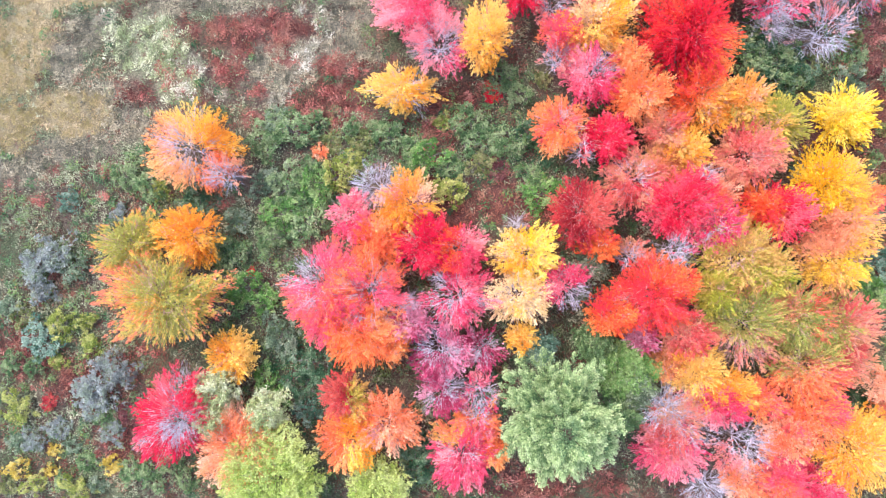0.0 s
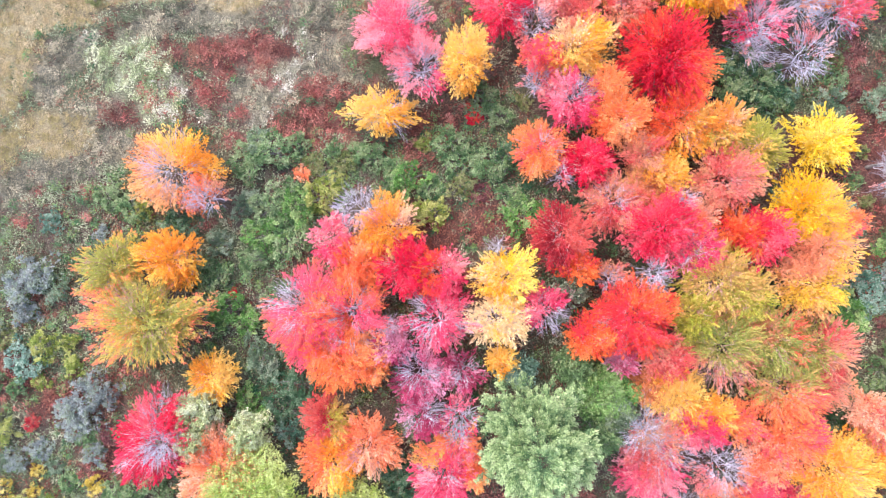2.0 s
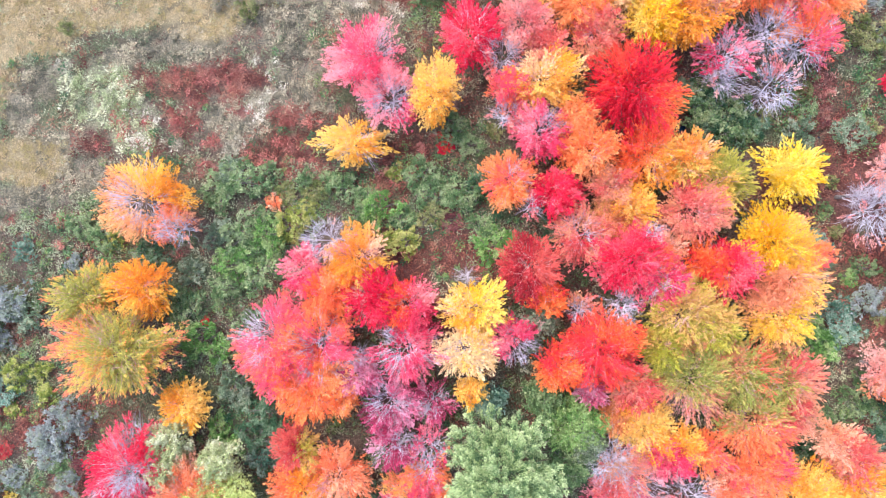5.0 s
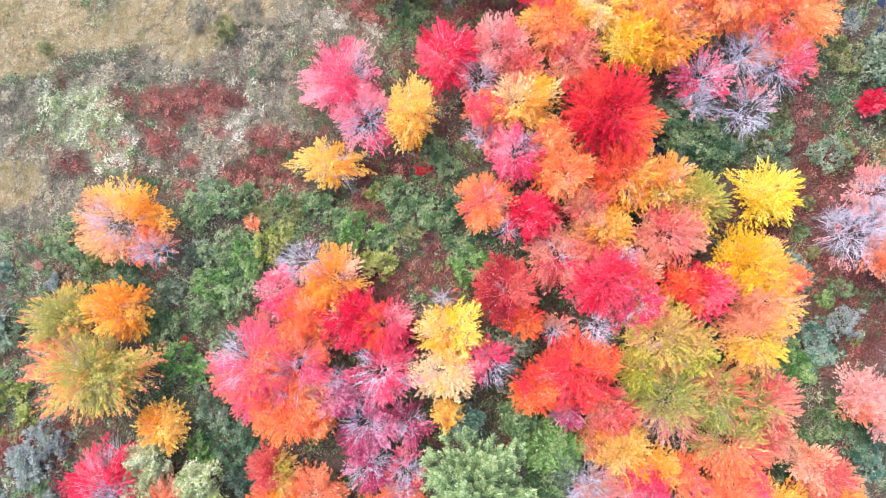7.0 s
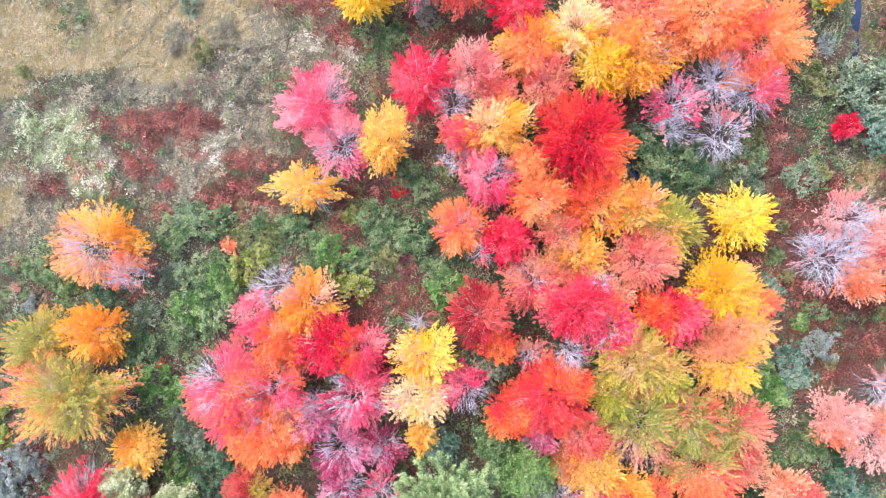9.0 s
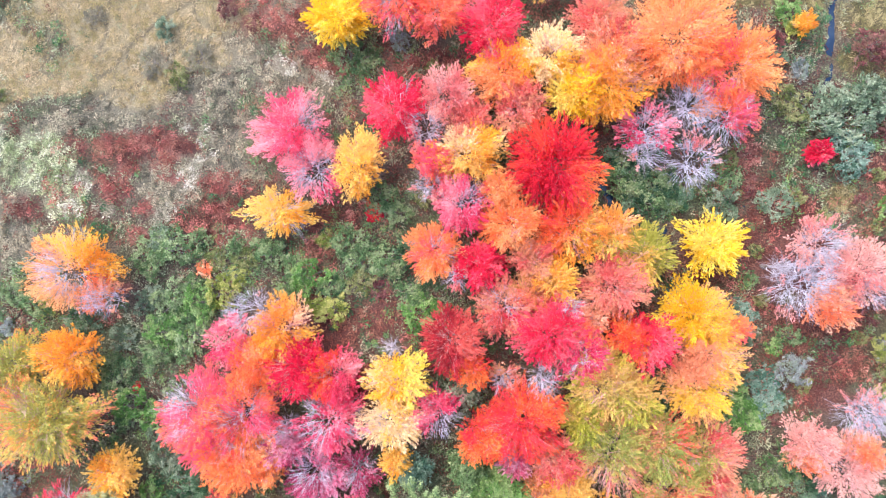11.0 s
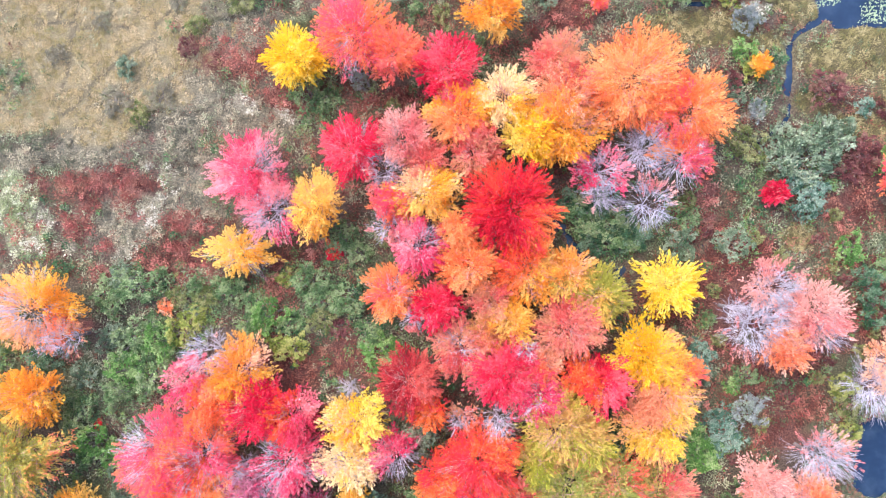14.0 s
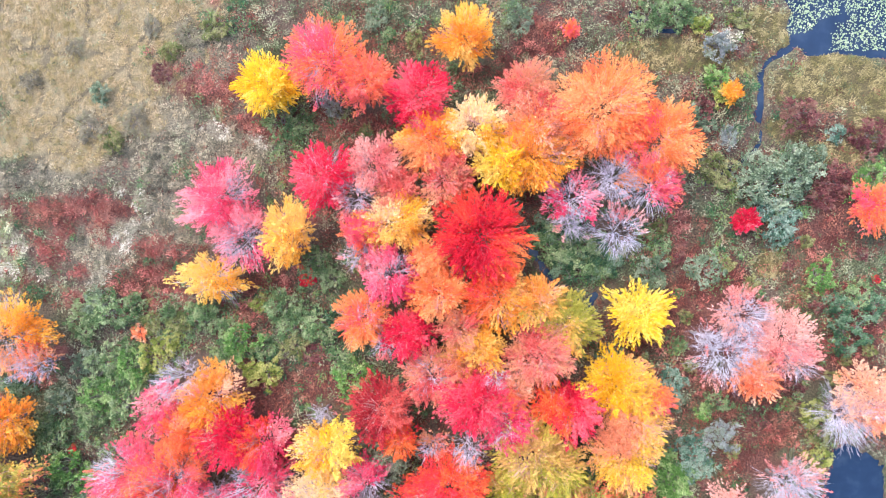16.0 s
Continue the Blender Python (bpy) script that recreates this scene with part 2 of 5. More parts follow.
    wood += [tube_quads(root, base[want], np.full(len(want), 0.016), np.full(len(want), 0.013))]
    fine = [spikes(base[want], ends, 0.013)]
    # long pale shoots that rise through the leaves and bow outwards
    shown = np.flatnonzero(rng.random(n) < (0.05 if puff else 0.16 if bare < 0.05 else 0.22 if bare > 0.6 else 0.3 + 0.7 * bare))
    s0 = fork + (base[shown] - fork) * rng.uniform(0.6, 0.8, (len(shown), 1)) + np.array([0, 0, 0.12 * r])
    s2 = base[shown] + way[shown] * (length[shown] * rng.uniform(0.1, 0.7, len(shown)))[:, None] + np.array([0, 0, 0.16])
    s1 = (s0 + s2) / 2 + rng.normal(size=s0.shape) * 0.1 + np.array([0, 0, 0.16])
    wood.append(tube_quads(s0, s1, np.full(len(shown), 0.027), np.full(len(shown), 0.021)))
    fine.append(spikes(s1, s2, 0.021))
    gone = np.flatnonzero(lost)
    if len(gone):
        g = np.repeat(gone, 6)
        f = rng.uniform(-0.4, 0.75, len(g))
        b0 = base[g] + way[g] * (f * length[g])[:, None]
        b1 = b0 + unit(way[g] + rng.normal(size=(len(g), 3)) * 0.26) * (rng.uniform(0.45, 1.0, len(g)) * length[g] * 0.85)[:, None]
        fine.append(spikes(b0, b1, 0.0105))
    tagged(part("branchwork", quads_mesh("branchwork", np.concatenate(wood)), TWIG if bare > 0.28 or heart else SHOOT if bare > 0.04 else BARK, tree), kind="stuff")
    tagged(part("twigwork", quads_mesh("twigwork", np.concatenate(fine)), TWIG if bare > 0.28 or heart else SHOOT if bare > 0.04 else BARK, tree), kind="stuff")
    # leaves in feathery sprays
    keep = np.flatnonzero(~lost)
    if len(keep):
        i = np.repeat(keep, int((31 if feather else 37) * leafy))
        f = rng.random(len(i)) ** 0.85
        wide = (0.12 if feather else 0.155) * (1 + 1.3 * puff) * length[i] * np.sin(np.clip(f * 0.9 + 0.14, 0, 1) * math.pi) ** 0.7
        at = base[i] + way[i] * (f * length[i])[:, None] + rng.normal(size=(len(i), 3)) * wide[:, None] * np.array([0.85, 0.85, 0.6])
        axis = unit(way[i] + rng.normal(size=(len(i), 3)) * ((0.2 if feather else 0.26) + 0.48 * puff))
        size = rng.uniform(0.18, 0.33, len(i)) if feather else rng.uniform(0.13, 0.28, len(i)) * (1 - 0.15 * puff)
        blades = leaf_blades(at, axis, size, size * rng.uniform(0.3, 0.5, len(i)) * (1.0 if feather else 1.2 + 0.4 * puff), rng, 0.55)
        out = np.hypot(at[:, 0], at[:, 1]) / r
        tone = tones[i] + rng.normal(size=len(i)) * 0.09 + tip * ((f - 0.5) * 1.1 + (out - 0.6) * 0.8)
        # larger inner leaves behind the sprays
        inner = rng.choice(keep, int(len(keep) * 13 * (1 - min(1, 1.1 * bare))))
        deep = fork + (base[inner] - fork) * rng.uniform(0.74, 0.94, (len(inner), 1)) + rng.normal(size=(len(inner), 3)) * np.array([0.4, 0.4, 0.12])
        wide = rng.uniform(0.24, 0.42, len(inner))
        blades = np.concatenate([blades, leaf_blades(deep, unit(way[inner] + rng.normal(size=(len(inner), 3)) * 0.6), wide, wide * 0.7, rng, 0.7)])
        tone = np.concatenate([tone, tones[inner]])
        groups = [(pal, np.ones(len(tone), bool))]
        if tint:
            way2 = (px * math.cos(radians(tint[1])) + py * math.sin(radians(tint[1]))) / r + 0.5 * (cloud(px + 7, py + 31, r * 0.5, SEED[0] + 17) - 0.5)
            turned = (way2 > np.quantile(way2, 1 - tint[2]))[np.concatenate([i, inner])]
            groups = [(pal, ~turned), (tint[0], turned)]
        for leaf, these in groups:
            part("crown", quads_mesh("crown", blades[these], np.clip(tone[these], 0, 1)), LEAF[leaf], tree)
    TREE_SPOTS.append((x, y, r))
    return tree


def pine(x, y, h, r, label):
    """A white pine: straight trunk, whorls of boughs, needle tufts along their outer parts."""
    SEED[0] += 1
    rng = np.random.default_rng(SEED[0])
    tree = tagged(new("pine_tree"), label, "tree", "evergreens")
    tree.location = (x, y, ground_z(x, y))
    q, _ = bent_rods(np.zeros((1, 3)), np.array([[0, 0, h * 0.97]]), np.full((1, 1), 0.34), np.full((1, 1), 0.05), rng, 8, 0.0, 10)
    part("trunk", quads_mesh("trunk", q), WOOD, tree)
    roots, tips = [], []
    z = h * 0.3
    while z < h * 0.97:
        f = (z - h * 0.3) / (h * 0.67)
        reach = r * (0.1 + 0.9 * (1 - f) ** 0.7) * min(1, 0.75 + f)
        m = 6 if f < 0.7 else 5
        spin = rng.uniform(0, 6.28)
        for k in range(m):
            a = spin + 6.283 * k / m + rng.normal() * 0.2
            d = reach * rng.uniform(0.72, 1.08)
            roots.append((0, 0, z))
            tips.append((math.cos(a) * d, math.sin(a) * d, z + d * (0.1 + 0.5 * f) + rng.normal() * 0.2))
        z += h * 0.045
    roots, tips = np.array(roots, float), np.array(tips)
    nb = len(roots)
    q, _ = bent_rods(roots, tips, np.full((nb, 1), 0.07), np.full((nb, 1), 0.02), rng, 5, 0.05, 5)
    q = q.reshape(5, 5, nb, 4, 3)
    for b in range(nb):
        bough = part("bough", quads_mesh("bough", q[:, :, b].reshape(-1, 4, 3)), WOOD, tree)
        length = np.linalg.norm(tips[b] - roots[b])
        out = unit((tips[b] - roots[b])[None])[0]
        lateral = unit(np.cross(out, [0, 0, 1.0])[None])[0]
        # side shoots, each a rounded tongue of needles, pale at its end
        m = int(3 + length * 1.35)
        f = 1 - 0.72 * rng.random(m) ** 1.2
        off = rng.normal(size=m) * (0.22 * length * (1.12 - f) ** 0.6 + 0.08)
        at = roots[b] + (tips[b] - roots[b]) * f[:, None] + lateral * off[:, None]
        at[:, 2] += 0.35 * rng.random(m)
        way = unit(out[None] + lateral * np.clip(off, -0.8, 0.8)[:, None] * 0.6 + np.array([0, 0, 0.22]) + rng.normal(size=(m, 3)) * 0.12)
        i = np.repeat(np.arange(m), 130)
        g = rng.random(len(i))
        reach = rng.uniform(0.9, 1.5, m)[i]
        swell = 0.23 * np.sqrt(np.clip(1 - (2 * g - 0.9) ** 2 * 0.8, 0.05, 1))
        pos = at[i] + way[i] * ((g - 0.4) * reach)[:, None] + rng.normal(size=(len(i), 3)) * swell[:, None]
        axis = unit(way[i] + np.array([0, 0, 0.25]) + rng.normal(size=(len(i), 3)) * 0.45)
        quads = leaf_blades(pos, axis, rng.uniform(0.15, 0.25, len(i)), rng.uniform(0.09, 0.15, len(i)), rng, 0.7)
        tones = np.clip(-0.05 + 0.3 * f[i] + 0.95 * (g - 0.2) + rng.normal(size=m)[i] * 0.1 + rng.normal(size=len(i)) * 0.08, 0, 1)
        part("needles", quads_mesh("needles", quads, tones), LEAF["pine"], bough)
    return tree


SHRUBS = {}


def shrub_model(pal, large, label):
    """One shrub of 1 m radius with its stems and leaves, kept for copying. A large one gets more and smaller leaf clumps."""
    SEED[0] += 1
    rng = np.random.default_rng(SEED[0])
    plant = tagged(new("shrub"), label, "shrub", "wetland shrubs")
    n = 165 if large else 80
    az, up = rng.uniform(0, 6.283, n), rng.uniform(-0.1, 1, n)
    flat = np.sqrt(1 - np.clip(up, 0, 1) ** 2)
    depth = 1 - 0.35 * rng.random(n) ** 1.5
    lobes = sum(rng.uniform(0.06, 0.16) * np.cos(k * az + rng.uniform(0, 6.28)) for k in (2, 3, 4, 5, 7))
    reach = (0.86 + lobes) * depth
    px, py = np.cos(az) * flat * reach, np.sin(az) * flat * reach
    pz = 0.42 + 0.6 * up * depth + (0.9 if large else 0.7) * (smooth_noise(px + 9, py + 9, 0.34 if large else 0.42, SEED[0]) - 0.5)
    base = np.stack([px, py, np.maximum(pz, 0.1)], axis=1)
    k = 14
    pick = rng.choice(n, k, replace=False)
    q, pts = bent_rods(rng.normal(size=(k, 3)) * np.array([0.07, 0.07, 0]), base[pick] * 0.95, np.full((k, 1), 0.022), np.full((k, 1), 0.008), rng, 3, 0.1, 4)
    nodes = pts[:, 1:].reshape(-1, 3)
    root = nodes[np.linalg.norm(base[:, None] - nodes[None], axis=2).argmin(1)]
    tagged(part("branchwork", quads_mesh("branchwork", np.concatenate([q, tube_quads(root[::3], base[::3], np.full(len(root[::3]), 0.007), np.full(len(root[::3]), 0.004), 3)])), BARK, plant), kind="stuff")
    i = np.repeat(np.arange(n), 18)
    wide = 0.05 if large else 0.08
    at = base[i] + rng.normal(size=(len(i), 3)) * np.array([wide, wide, wide * 0.8])
    axis = unit(unit(base)[i] + rng.normal(size=(len(i), 3)) * 0.9)
    size = rng.uniform(0.05, 0.1, len(i)) if large else rng.uniform(0.08, 0.16, len(i))
    tones = np.clip((smooth_noise(px + 40, py + 40, 0.4, SEED[0]) - 0.5) * 1.6 + 0.5 + rng.normal(size=n) * 0.28, 0, 1)
    part("crown", quads_mesh("crown", leaf_blades(at, axis, size, size * 0.8, rng, 0.65), np.clip(tones[i] + rng.normal(size=len(i)) * 0.14, 0, 1)), LEAF[pal], plant)
    return plant


SHRUB_WORDS = {
    "green": "dense mid-green leafy shrub in the wet heath", "bright": "bright green leafy shrub among brown heath", "deep": "dark green leafy shrub between the maples",
    "teal": "blue-green leafy shrub in the wetland", "sage": "pale sage-green shrub on boggy ground", "grey": "grey-leaved shrub fading for winter",
    "cream": "cream-green shrub with fading leaves", "lime": "yellow-green shrub turning in autumn", "plum": "dark plum-red heath shrub on boggy ground",
    "straw_yellow": "small faded yellow shrub in the heath", "yellow": "small yellow autumn shrub", "peach": "small peach-orange autumn shrub", "red": "small bright red autumn shrub", "orange": "small orange autumn shrub", "darkred": "dark red autumn shrub with dry leaves", "moss": "olive-brown shrub on boggy ground", "dryheath": "dry grey-brown heath bush in the meadow", "crimson": "small crimson autumn shrub"}


def shrub(x, y, r, pal, tall=0.75):
    large = r > 1.7
    tall = 0.35 if pal == "dryheath" else tall
    models = SHRUBS.setdefault((pal, large), [])
    rng = random.Random(SEED[0] * 7 + int(x * 31) + int(y * 17))
    m = pose(x, y, ground_z(x, y), 0, 0, rng.uniform(0, 360))
    size = Vector((r * rng.uniform(0.92, 1.12), r * rng.uniform(0.92, 1.12), r * tall * rng.uniform(0.85, 1.2)))
    if len(models) < 3:
        ob = shrub_model(pal, large, SHRUB_WORDS[pal])
        models.append(ob)
    else:
        ob = copy_thing(rng.choice(models), m)
    ob.matrix_basis = m @ Matrix.Diagonal((*size, 1))
    return ob


# ---- the ground: one boggy sheet with a creek, a pond, and patches of different cover ----
CREEKS, PATCHES, TRAILS = [], [], []


def creek(width, *way):
    CREEKS.append((width, np.array(way, float)))


def trail(*way):
    TRAILS.append(way)


def patch(kind, x, y, rx, ry, turn=0.0):
    PATCHES.append((kind, x, y, rx, ry, radians(turn)))


patch("straw", -30.7, 51.1, 17.3, 12.8)
patch("straw", -21.2, 56.4, 14.3, 3.4)
patch("straw", -49.5, 41.7, 11.3, 5.6, 15)
patch("straw", -35.2, 40.7, 9.0, 4.1, 15)
patch("straw", -61.9, 27.6, 4.5, 8.3)
patch("straw", -55.6, 18.7, 6.4, 3.4)
patch("straw", -62.8, 16.0, 3.8, 4.5)
patch("straw", -28.9, 37.6, 4.5, 3.0)
patch("grey", -55.1, 24.8, 2.4, 3.4)
patch("grey", -51.6, 28.7, 3.8, 2.3)
patch("grey", -39.2, 33.1, 7.5, 2.0, 8)
patch("grey", -51.9, 29.3, 3.8, 3.0)
patch("grey", -19.6, 37.4, 6.4, 5.6)
patch("grey", -16.5, 32.0, 4.5, 3.8)
patch("grey", -27.6, 41.4, 3.4, 2.4)
patch("grey", -18.1, 40.6, 5.6, 3.4)
patch("grey", -9.5, 50.1, 6.0, 4.1)
patch("grey", -7.9, 37.8, 6.8, 3.4)
patch("grey", -46.1, 17.0, 4.5, 3.0)
patch("grey", -55.6, 13.2, 6.4, 2.1)
patch("grey", -48.4, 20.9, 4.5, 1.7)
patch("grey", -35.1, 46.5, 2.1, 1.9)
patch("grey", -29.5, 51.9, 1.7, 1.5)
patch("grey", -37.9, 52.0, 1.9, 1.5)
patch("grey", -25.1, 23.7, 4.5, 4.5)
patch("grey", -31.3, 33.4, 5.3, 2.6)
patch("grey", -15.0, 25.9, 5.3, 3.8)
patch("cream", -43.9, 27.3, 7.5, 4.7, -25)
patch("cream", -39.2, 23.0, 4.5, 3.0, -30)
patch("cream", -39.8, 22.0, 3.4, 2.3)
patch("white", -37.2, 24.6, 2.4, 1.4, -25)
patch("white", -38.4, 20.7, 1.8, 1.4)
patch("white", -49.5, 31.3, 2.6, 1.1, 15)
patch("white", -20.4, 27.4, 2.1, 0.6, 25)
patch("white", -22.1, 24.8, 1.2, 2.0, -35)
patch("white", -23.9, 21.8, 0.9, 1.4, -30)
patch("white", -25.8, 19.7, 1.1, 1.5)
patch("white", -34.9, 21.0, 1.7, 0.8)
patch("white", -33.5, 20.5, 0.9, 1.1)
patch("white", -19.6, 30.6, 1.2, 1.5)
patch("white", -22.3, 32.1, 0.8, 0.9)
patch("white", -9.6, 40.7, 1.4, 1.1)
patch("white", -3.4, 38.3, 2.1, 0.8, -35)
patch("white", -8.3, 39.7, 1.1, 1.1)
patch("white", -3.3, 38.5, 1.7, 0.8, -35)
patch("white", -27.6, 42.2, 0.8, 0.6)
patch("white", -38.2, 25.0, 2.3, 0.9)
patch("crimson", -37.2, 29.2, 1.2, 0.7)
patch("crimson", -33.8, 29.9, 1.4, 1.1)
patch("crimson", -28.9, 29.7, 2.1, 1.4)
patch("crimson", -24.9, 29.1, 2.1, 2.2)
patch("crimson", -26.2, 26.6, 1.4, 1.0)
patch("crimson", -33.3, 23.9, 2.4, 2.2)
patch("crimson", -31.3, 31.4, 0.8, 0.6)
patch("crimson", -36.0, 34.7, 0.7, 0.5)
patch("crimson", -19.6, 36.7, 0.7, 0.8)
patch("crimson", -22.1, 35.5, 0.7, 0.6)
patch("crimson", -39.6, 34.1, 0.8, 0.5)
patch("crimson", -45.7, 20.4, 1.0, 1.0)
patch("crimson", -39.2, 20.7, 1.1, 1.0)
patch("crimson", -36.0, 19.8, 1.4, 0.9)
patch("crimson", -43.9, 26.4, 0.9, 0.5)
patch("crimson", -24.7, 24.9, 1.9, 1.2)
patch("crimson", -28.2, 20.7, 1.7, 1.2)
patch("crimson", -29.4, 17.2, 2.1, 1.6)
patch("crimson", -17.3, 20.6, 2.9, 1.7)
patch("crimson", -15.0, 17.2, 3.5, 1.9)
patch("crimson", -17.3, 24.1, 2.2, 1.6)
patch("crimson", -13.4, 27.1, 1.9, 1.4)
patch("crimson", -37.6, 23.7, 1.2, 0.9)
patch("crimson", -30.5, 26.4, 1.7, 1.2)
patch("crimson", -21.2, 18.3, 1.4, 0.9)
patch("crimson", -10.3, 25.1, 1.4, 0.9)
patch("crimson", -4.2, 41.0, 2.6, 2.1)
patch("crimson", -12.7, 27.7, 2.1, 1.5)
patch("crimson", -16.2, 20.6, 2.6, 1.2)
patch("crimson", -14.3, 16.8, 2.7, 2.0)
patch("crimson", -56.4, 10.5, 1.8, 0.9)
patch("crimson", -48.8, 10.7, 3.2, 1.4)
patch("crimson", -59.6, 6.3, 2.3, 1.1)
patch("crimson", -62.8, 9.0, 1.5, 1.5)
patch("crimson", -50.0, 7.0, 1.8, 1.1)
patch("crimson", -31.2, 10.0, 2.0, 1.4)
patch("crimson", -33.2, 6.2, 2.3, 1.2)
patch("crimson", -41.4, 7.0, 1.8, 0.9)
patch("crimson", -29.2, 17.3, 1.7, 1.2)
patch("crimson", -11.8, 46.3, 4.1, 1.7)
patch("crimson", -16.5, 47.9, 1.7, 1.5)
patch("crimson", -18.5, 51.0, 0.9, 0.8)
patch("crimson", -5.6, 47.7, 2.3, 1.2)
patch("crimson", -22.0, 35.2, 0.9, 0.6)
patch("crimson", -19.3, 36.7, 0.6, 0.9)
patch("crimson", -37.2, 29.5, 1.4, 0.9)
patch("crimson", -34.0, 29.9, 1.5, 1.2)
patch("crimson", -29.6, 29.6, 1.8, 1.2)
patch("crimson", -25.2, 29.6, 1.8, 1.2)
patch("crimson", -31.6, 31.4, 0.8, 0.6)
patch("crimson", -0.9, 39.3, 2.3, 1.5)
patch("crimson", 6.8, 40.4, 3.0, 1.5)
patch("crimson", 4.4, 28.6, 3.0, 1.5)
patch("crimson", -9.4, 57.3, 1.1, 0.8)
patch("crimson", 52.4, 27.8, 1.7, 2.6)
patch("crimson", 52.8, 24.8, 1.4, 1.2)
patch("red", 54.7, 5.5, 4.5, 4.5)
patch("red", 62.7, 1.9, 4.5, 3.8)
patch("red", 48.8, 4.7, 3.0, 4.5)
patch("red", 65.6, -0.3, 3.8, 3.0)
patch("red", 68.4, 7.8, 3.0, 3.0)
patch("red", 71.3, 24.0, 4.5, 2.3)
patch("red", 56.1, 10.7, 3.0, 3.0)
patch("straw", -53.1, 36.0, 6.4, 3.8)
patch("straw", -41.5, 37.6, 8.3, 2.0)
patch("straw", -59.9, 32.5, 5.3, 4.5)
patch("straw", -28.1, 39.1, 6.0, 3.0)
patch("grey", -33.6, 34.2, 8.3, 2.6)
patch("grey", -49.5, 18.5, 6.0, 4.5)
patch("grey", -18.0, 41.2, 6.8, 3.0)
patch("grey", -62.0, 10.6, 4.5, 3.0)
patch("open", -36.0, 34.0, 27.0, 17.0, 25)
patch("thick", -57.3, -9.6, 16.0, 22.4)
patch("thick", -20.4, -15.6, 12.3, 9.2)
patch("thick", -0.6, 12.5, 12.1, 8.3)
patch("thick", 40.7, 22.5, 8.9, 3.7)
patch("thick", 64.8, 32.2, 9.4, 6.5)
patch("red", -30.4, 28.0, 6.6, 2.3)
patch("red", -38.2, 28.9, 3.1, 2.3)
patch("red", -45.3, 20.9, 3.2, 2.0)
patch("red", -39.8, 23.5, 3.1, 2.4)
patch("red", -15.8, 23.2, 4.6, 3.1)
patch("red", -32.8, 23.4, 3.1, 2.0)
patch("red", -54.2, -17.4, 4.8, 4.0)
patch("red", -46.2, -27.4, 4.8, 3.2)
patch("red", -2.1, 18.6, 4.5, 3.8)
patch("red", 3.9, 6.1, 6.0, 3.8)
patch("red", 9.9, -31.5, 11.2, 2.2)
patch("red", -18.9, 19.5, 6.1, 3.1)
patch("red", 58.3, 15.1, 8.0, 8.0)
patch("red", 70.6, 11.5, 8.6, 10.8)
patch("red", 12.1, 38.5, 6.1, 3.8)
patch("red", 25.0, 48.1, 6.0, 3.8)
patch("red", -4.1, 3.3, 6.2, 4.7)
patch("red", -10.3, 47.1, 6.2, 3.9)
patch("red", 55.4, 3.2, 7.3, 7.3)
patch("red", 67.0, 3.4, 5.8, 8.7)
patch("red", 48.8, 15.1, 5.9, 7.4)
patch("red", 56.7, 8.5, 4.3, 11.5)
patch("red", -44.6, -15.8, 7.1, 2.4)
patch("red", -60.5, -14.3, 4.8, 4.8)
patch("red", -29.3, 29.5, 8.8, 2.4)
patch("sedge", 71.2, 45.3, 7.5, 3.0)
patch("sedge", 78.3, 42.3, 5.3, 4.5)
patch("sedge", 62.9, 53.2, 3.4, 2.6)
patch("sedge", 60.4, 47.7, 2.3, 1.5)
patch("sedge", 66.2, 39.5, 3.8, 2.3)
patch("sedge", 71.9, 36.5, 3.8, 1.9)
patch("sedge", 56.0, 48.5, 4.5, 1.4)
patch("white", 58.9, 51.8, 2.0, 1.5)
patch("white", 58.4, 38.0, 1.4, 0.8)
patch("sedge", 73.4, 45.3, 8.6, 4.3)
patch("sedge", 64.8, 52.1, 4.3, 3.2)
patch("sedge", 64.1, 21.8, 2.9, 2.2)
patch("red", 52.5, 25.5, 3.7, 4.4)
patch("red", 57.6, 18.8, 6.6, 3.6)
patch("red", 70.6, 24.0, 4.3, 4.3)
patch("red", 72.0, 31.4, 4.3, 3.6)
patch("red", 72.8, 5.6, 5.0, 4.3)
patch("red", 62.0, -1.9, 5.8, 4.4)
patch("red", 19.7, 50.5, 6.8, 3.8)
patch("red", 10.6, 38.5, 6.9, 3.1)
patch("red", -1.7, 40.8, 4.6, 2.3)
patch("red", -3.3, 14.8, 3.9, 3.9)
patch("red", 10.5, 4.3, 5.4, 4.6)
patch("red", 1.3, -2.0, 7.0, 3.1)
patch("red", 34.7, 52.5, 4.5, 3.0)
patch("sedge", 52.4, 49.3, 8.8, 2.9)
creek(0.5, (67.8, 50.7), (65.3, 49.5), (64.0, 48.5), (63.5, 46.3), (63.1, 43.3), (62.9, 40.8))
creek(0.28, (62.9, 40.8), (63.2, 38.9), (62.6, 37.1), (59.9, 35.2), (56.4, 32.6), (55.6, 29.6))
creek(0.22, (55.6, 29.6), (54.4, 25.5), (52.4, 22.1), (50.0, 19.9), (45.2, 18.0))
creek(0.9, (41.6, 17.4), (40.7, 16.2))
creek(0.6, (32.5, 24.0), (34.4, 22.2), (36.3, 19.1), (38.1, 18.4))
creek(0.6, (34.6, 2.9), (35.4, 1.0), (35.7, -0.5))
creek(4.0, (70.4, 53.0), (74.3, 52.8), (79.1, 52.8), (89.9, 53.3))
creek(3.6, (69.7, 56.5), (72.8, 58.7), (78.5, 57.1))
creek(1.6, (75.9, -9.2), (75.5, -5.9), (76.6, -3.6))
creek(1.8, (76.6, -9.9), (77.3, -6.2))
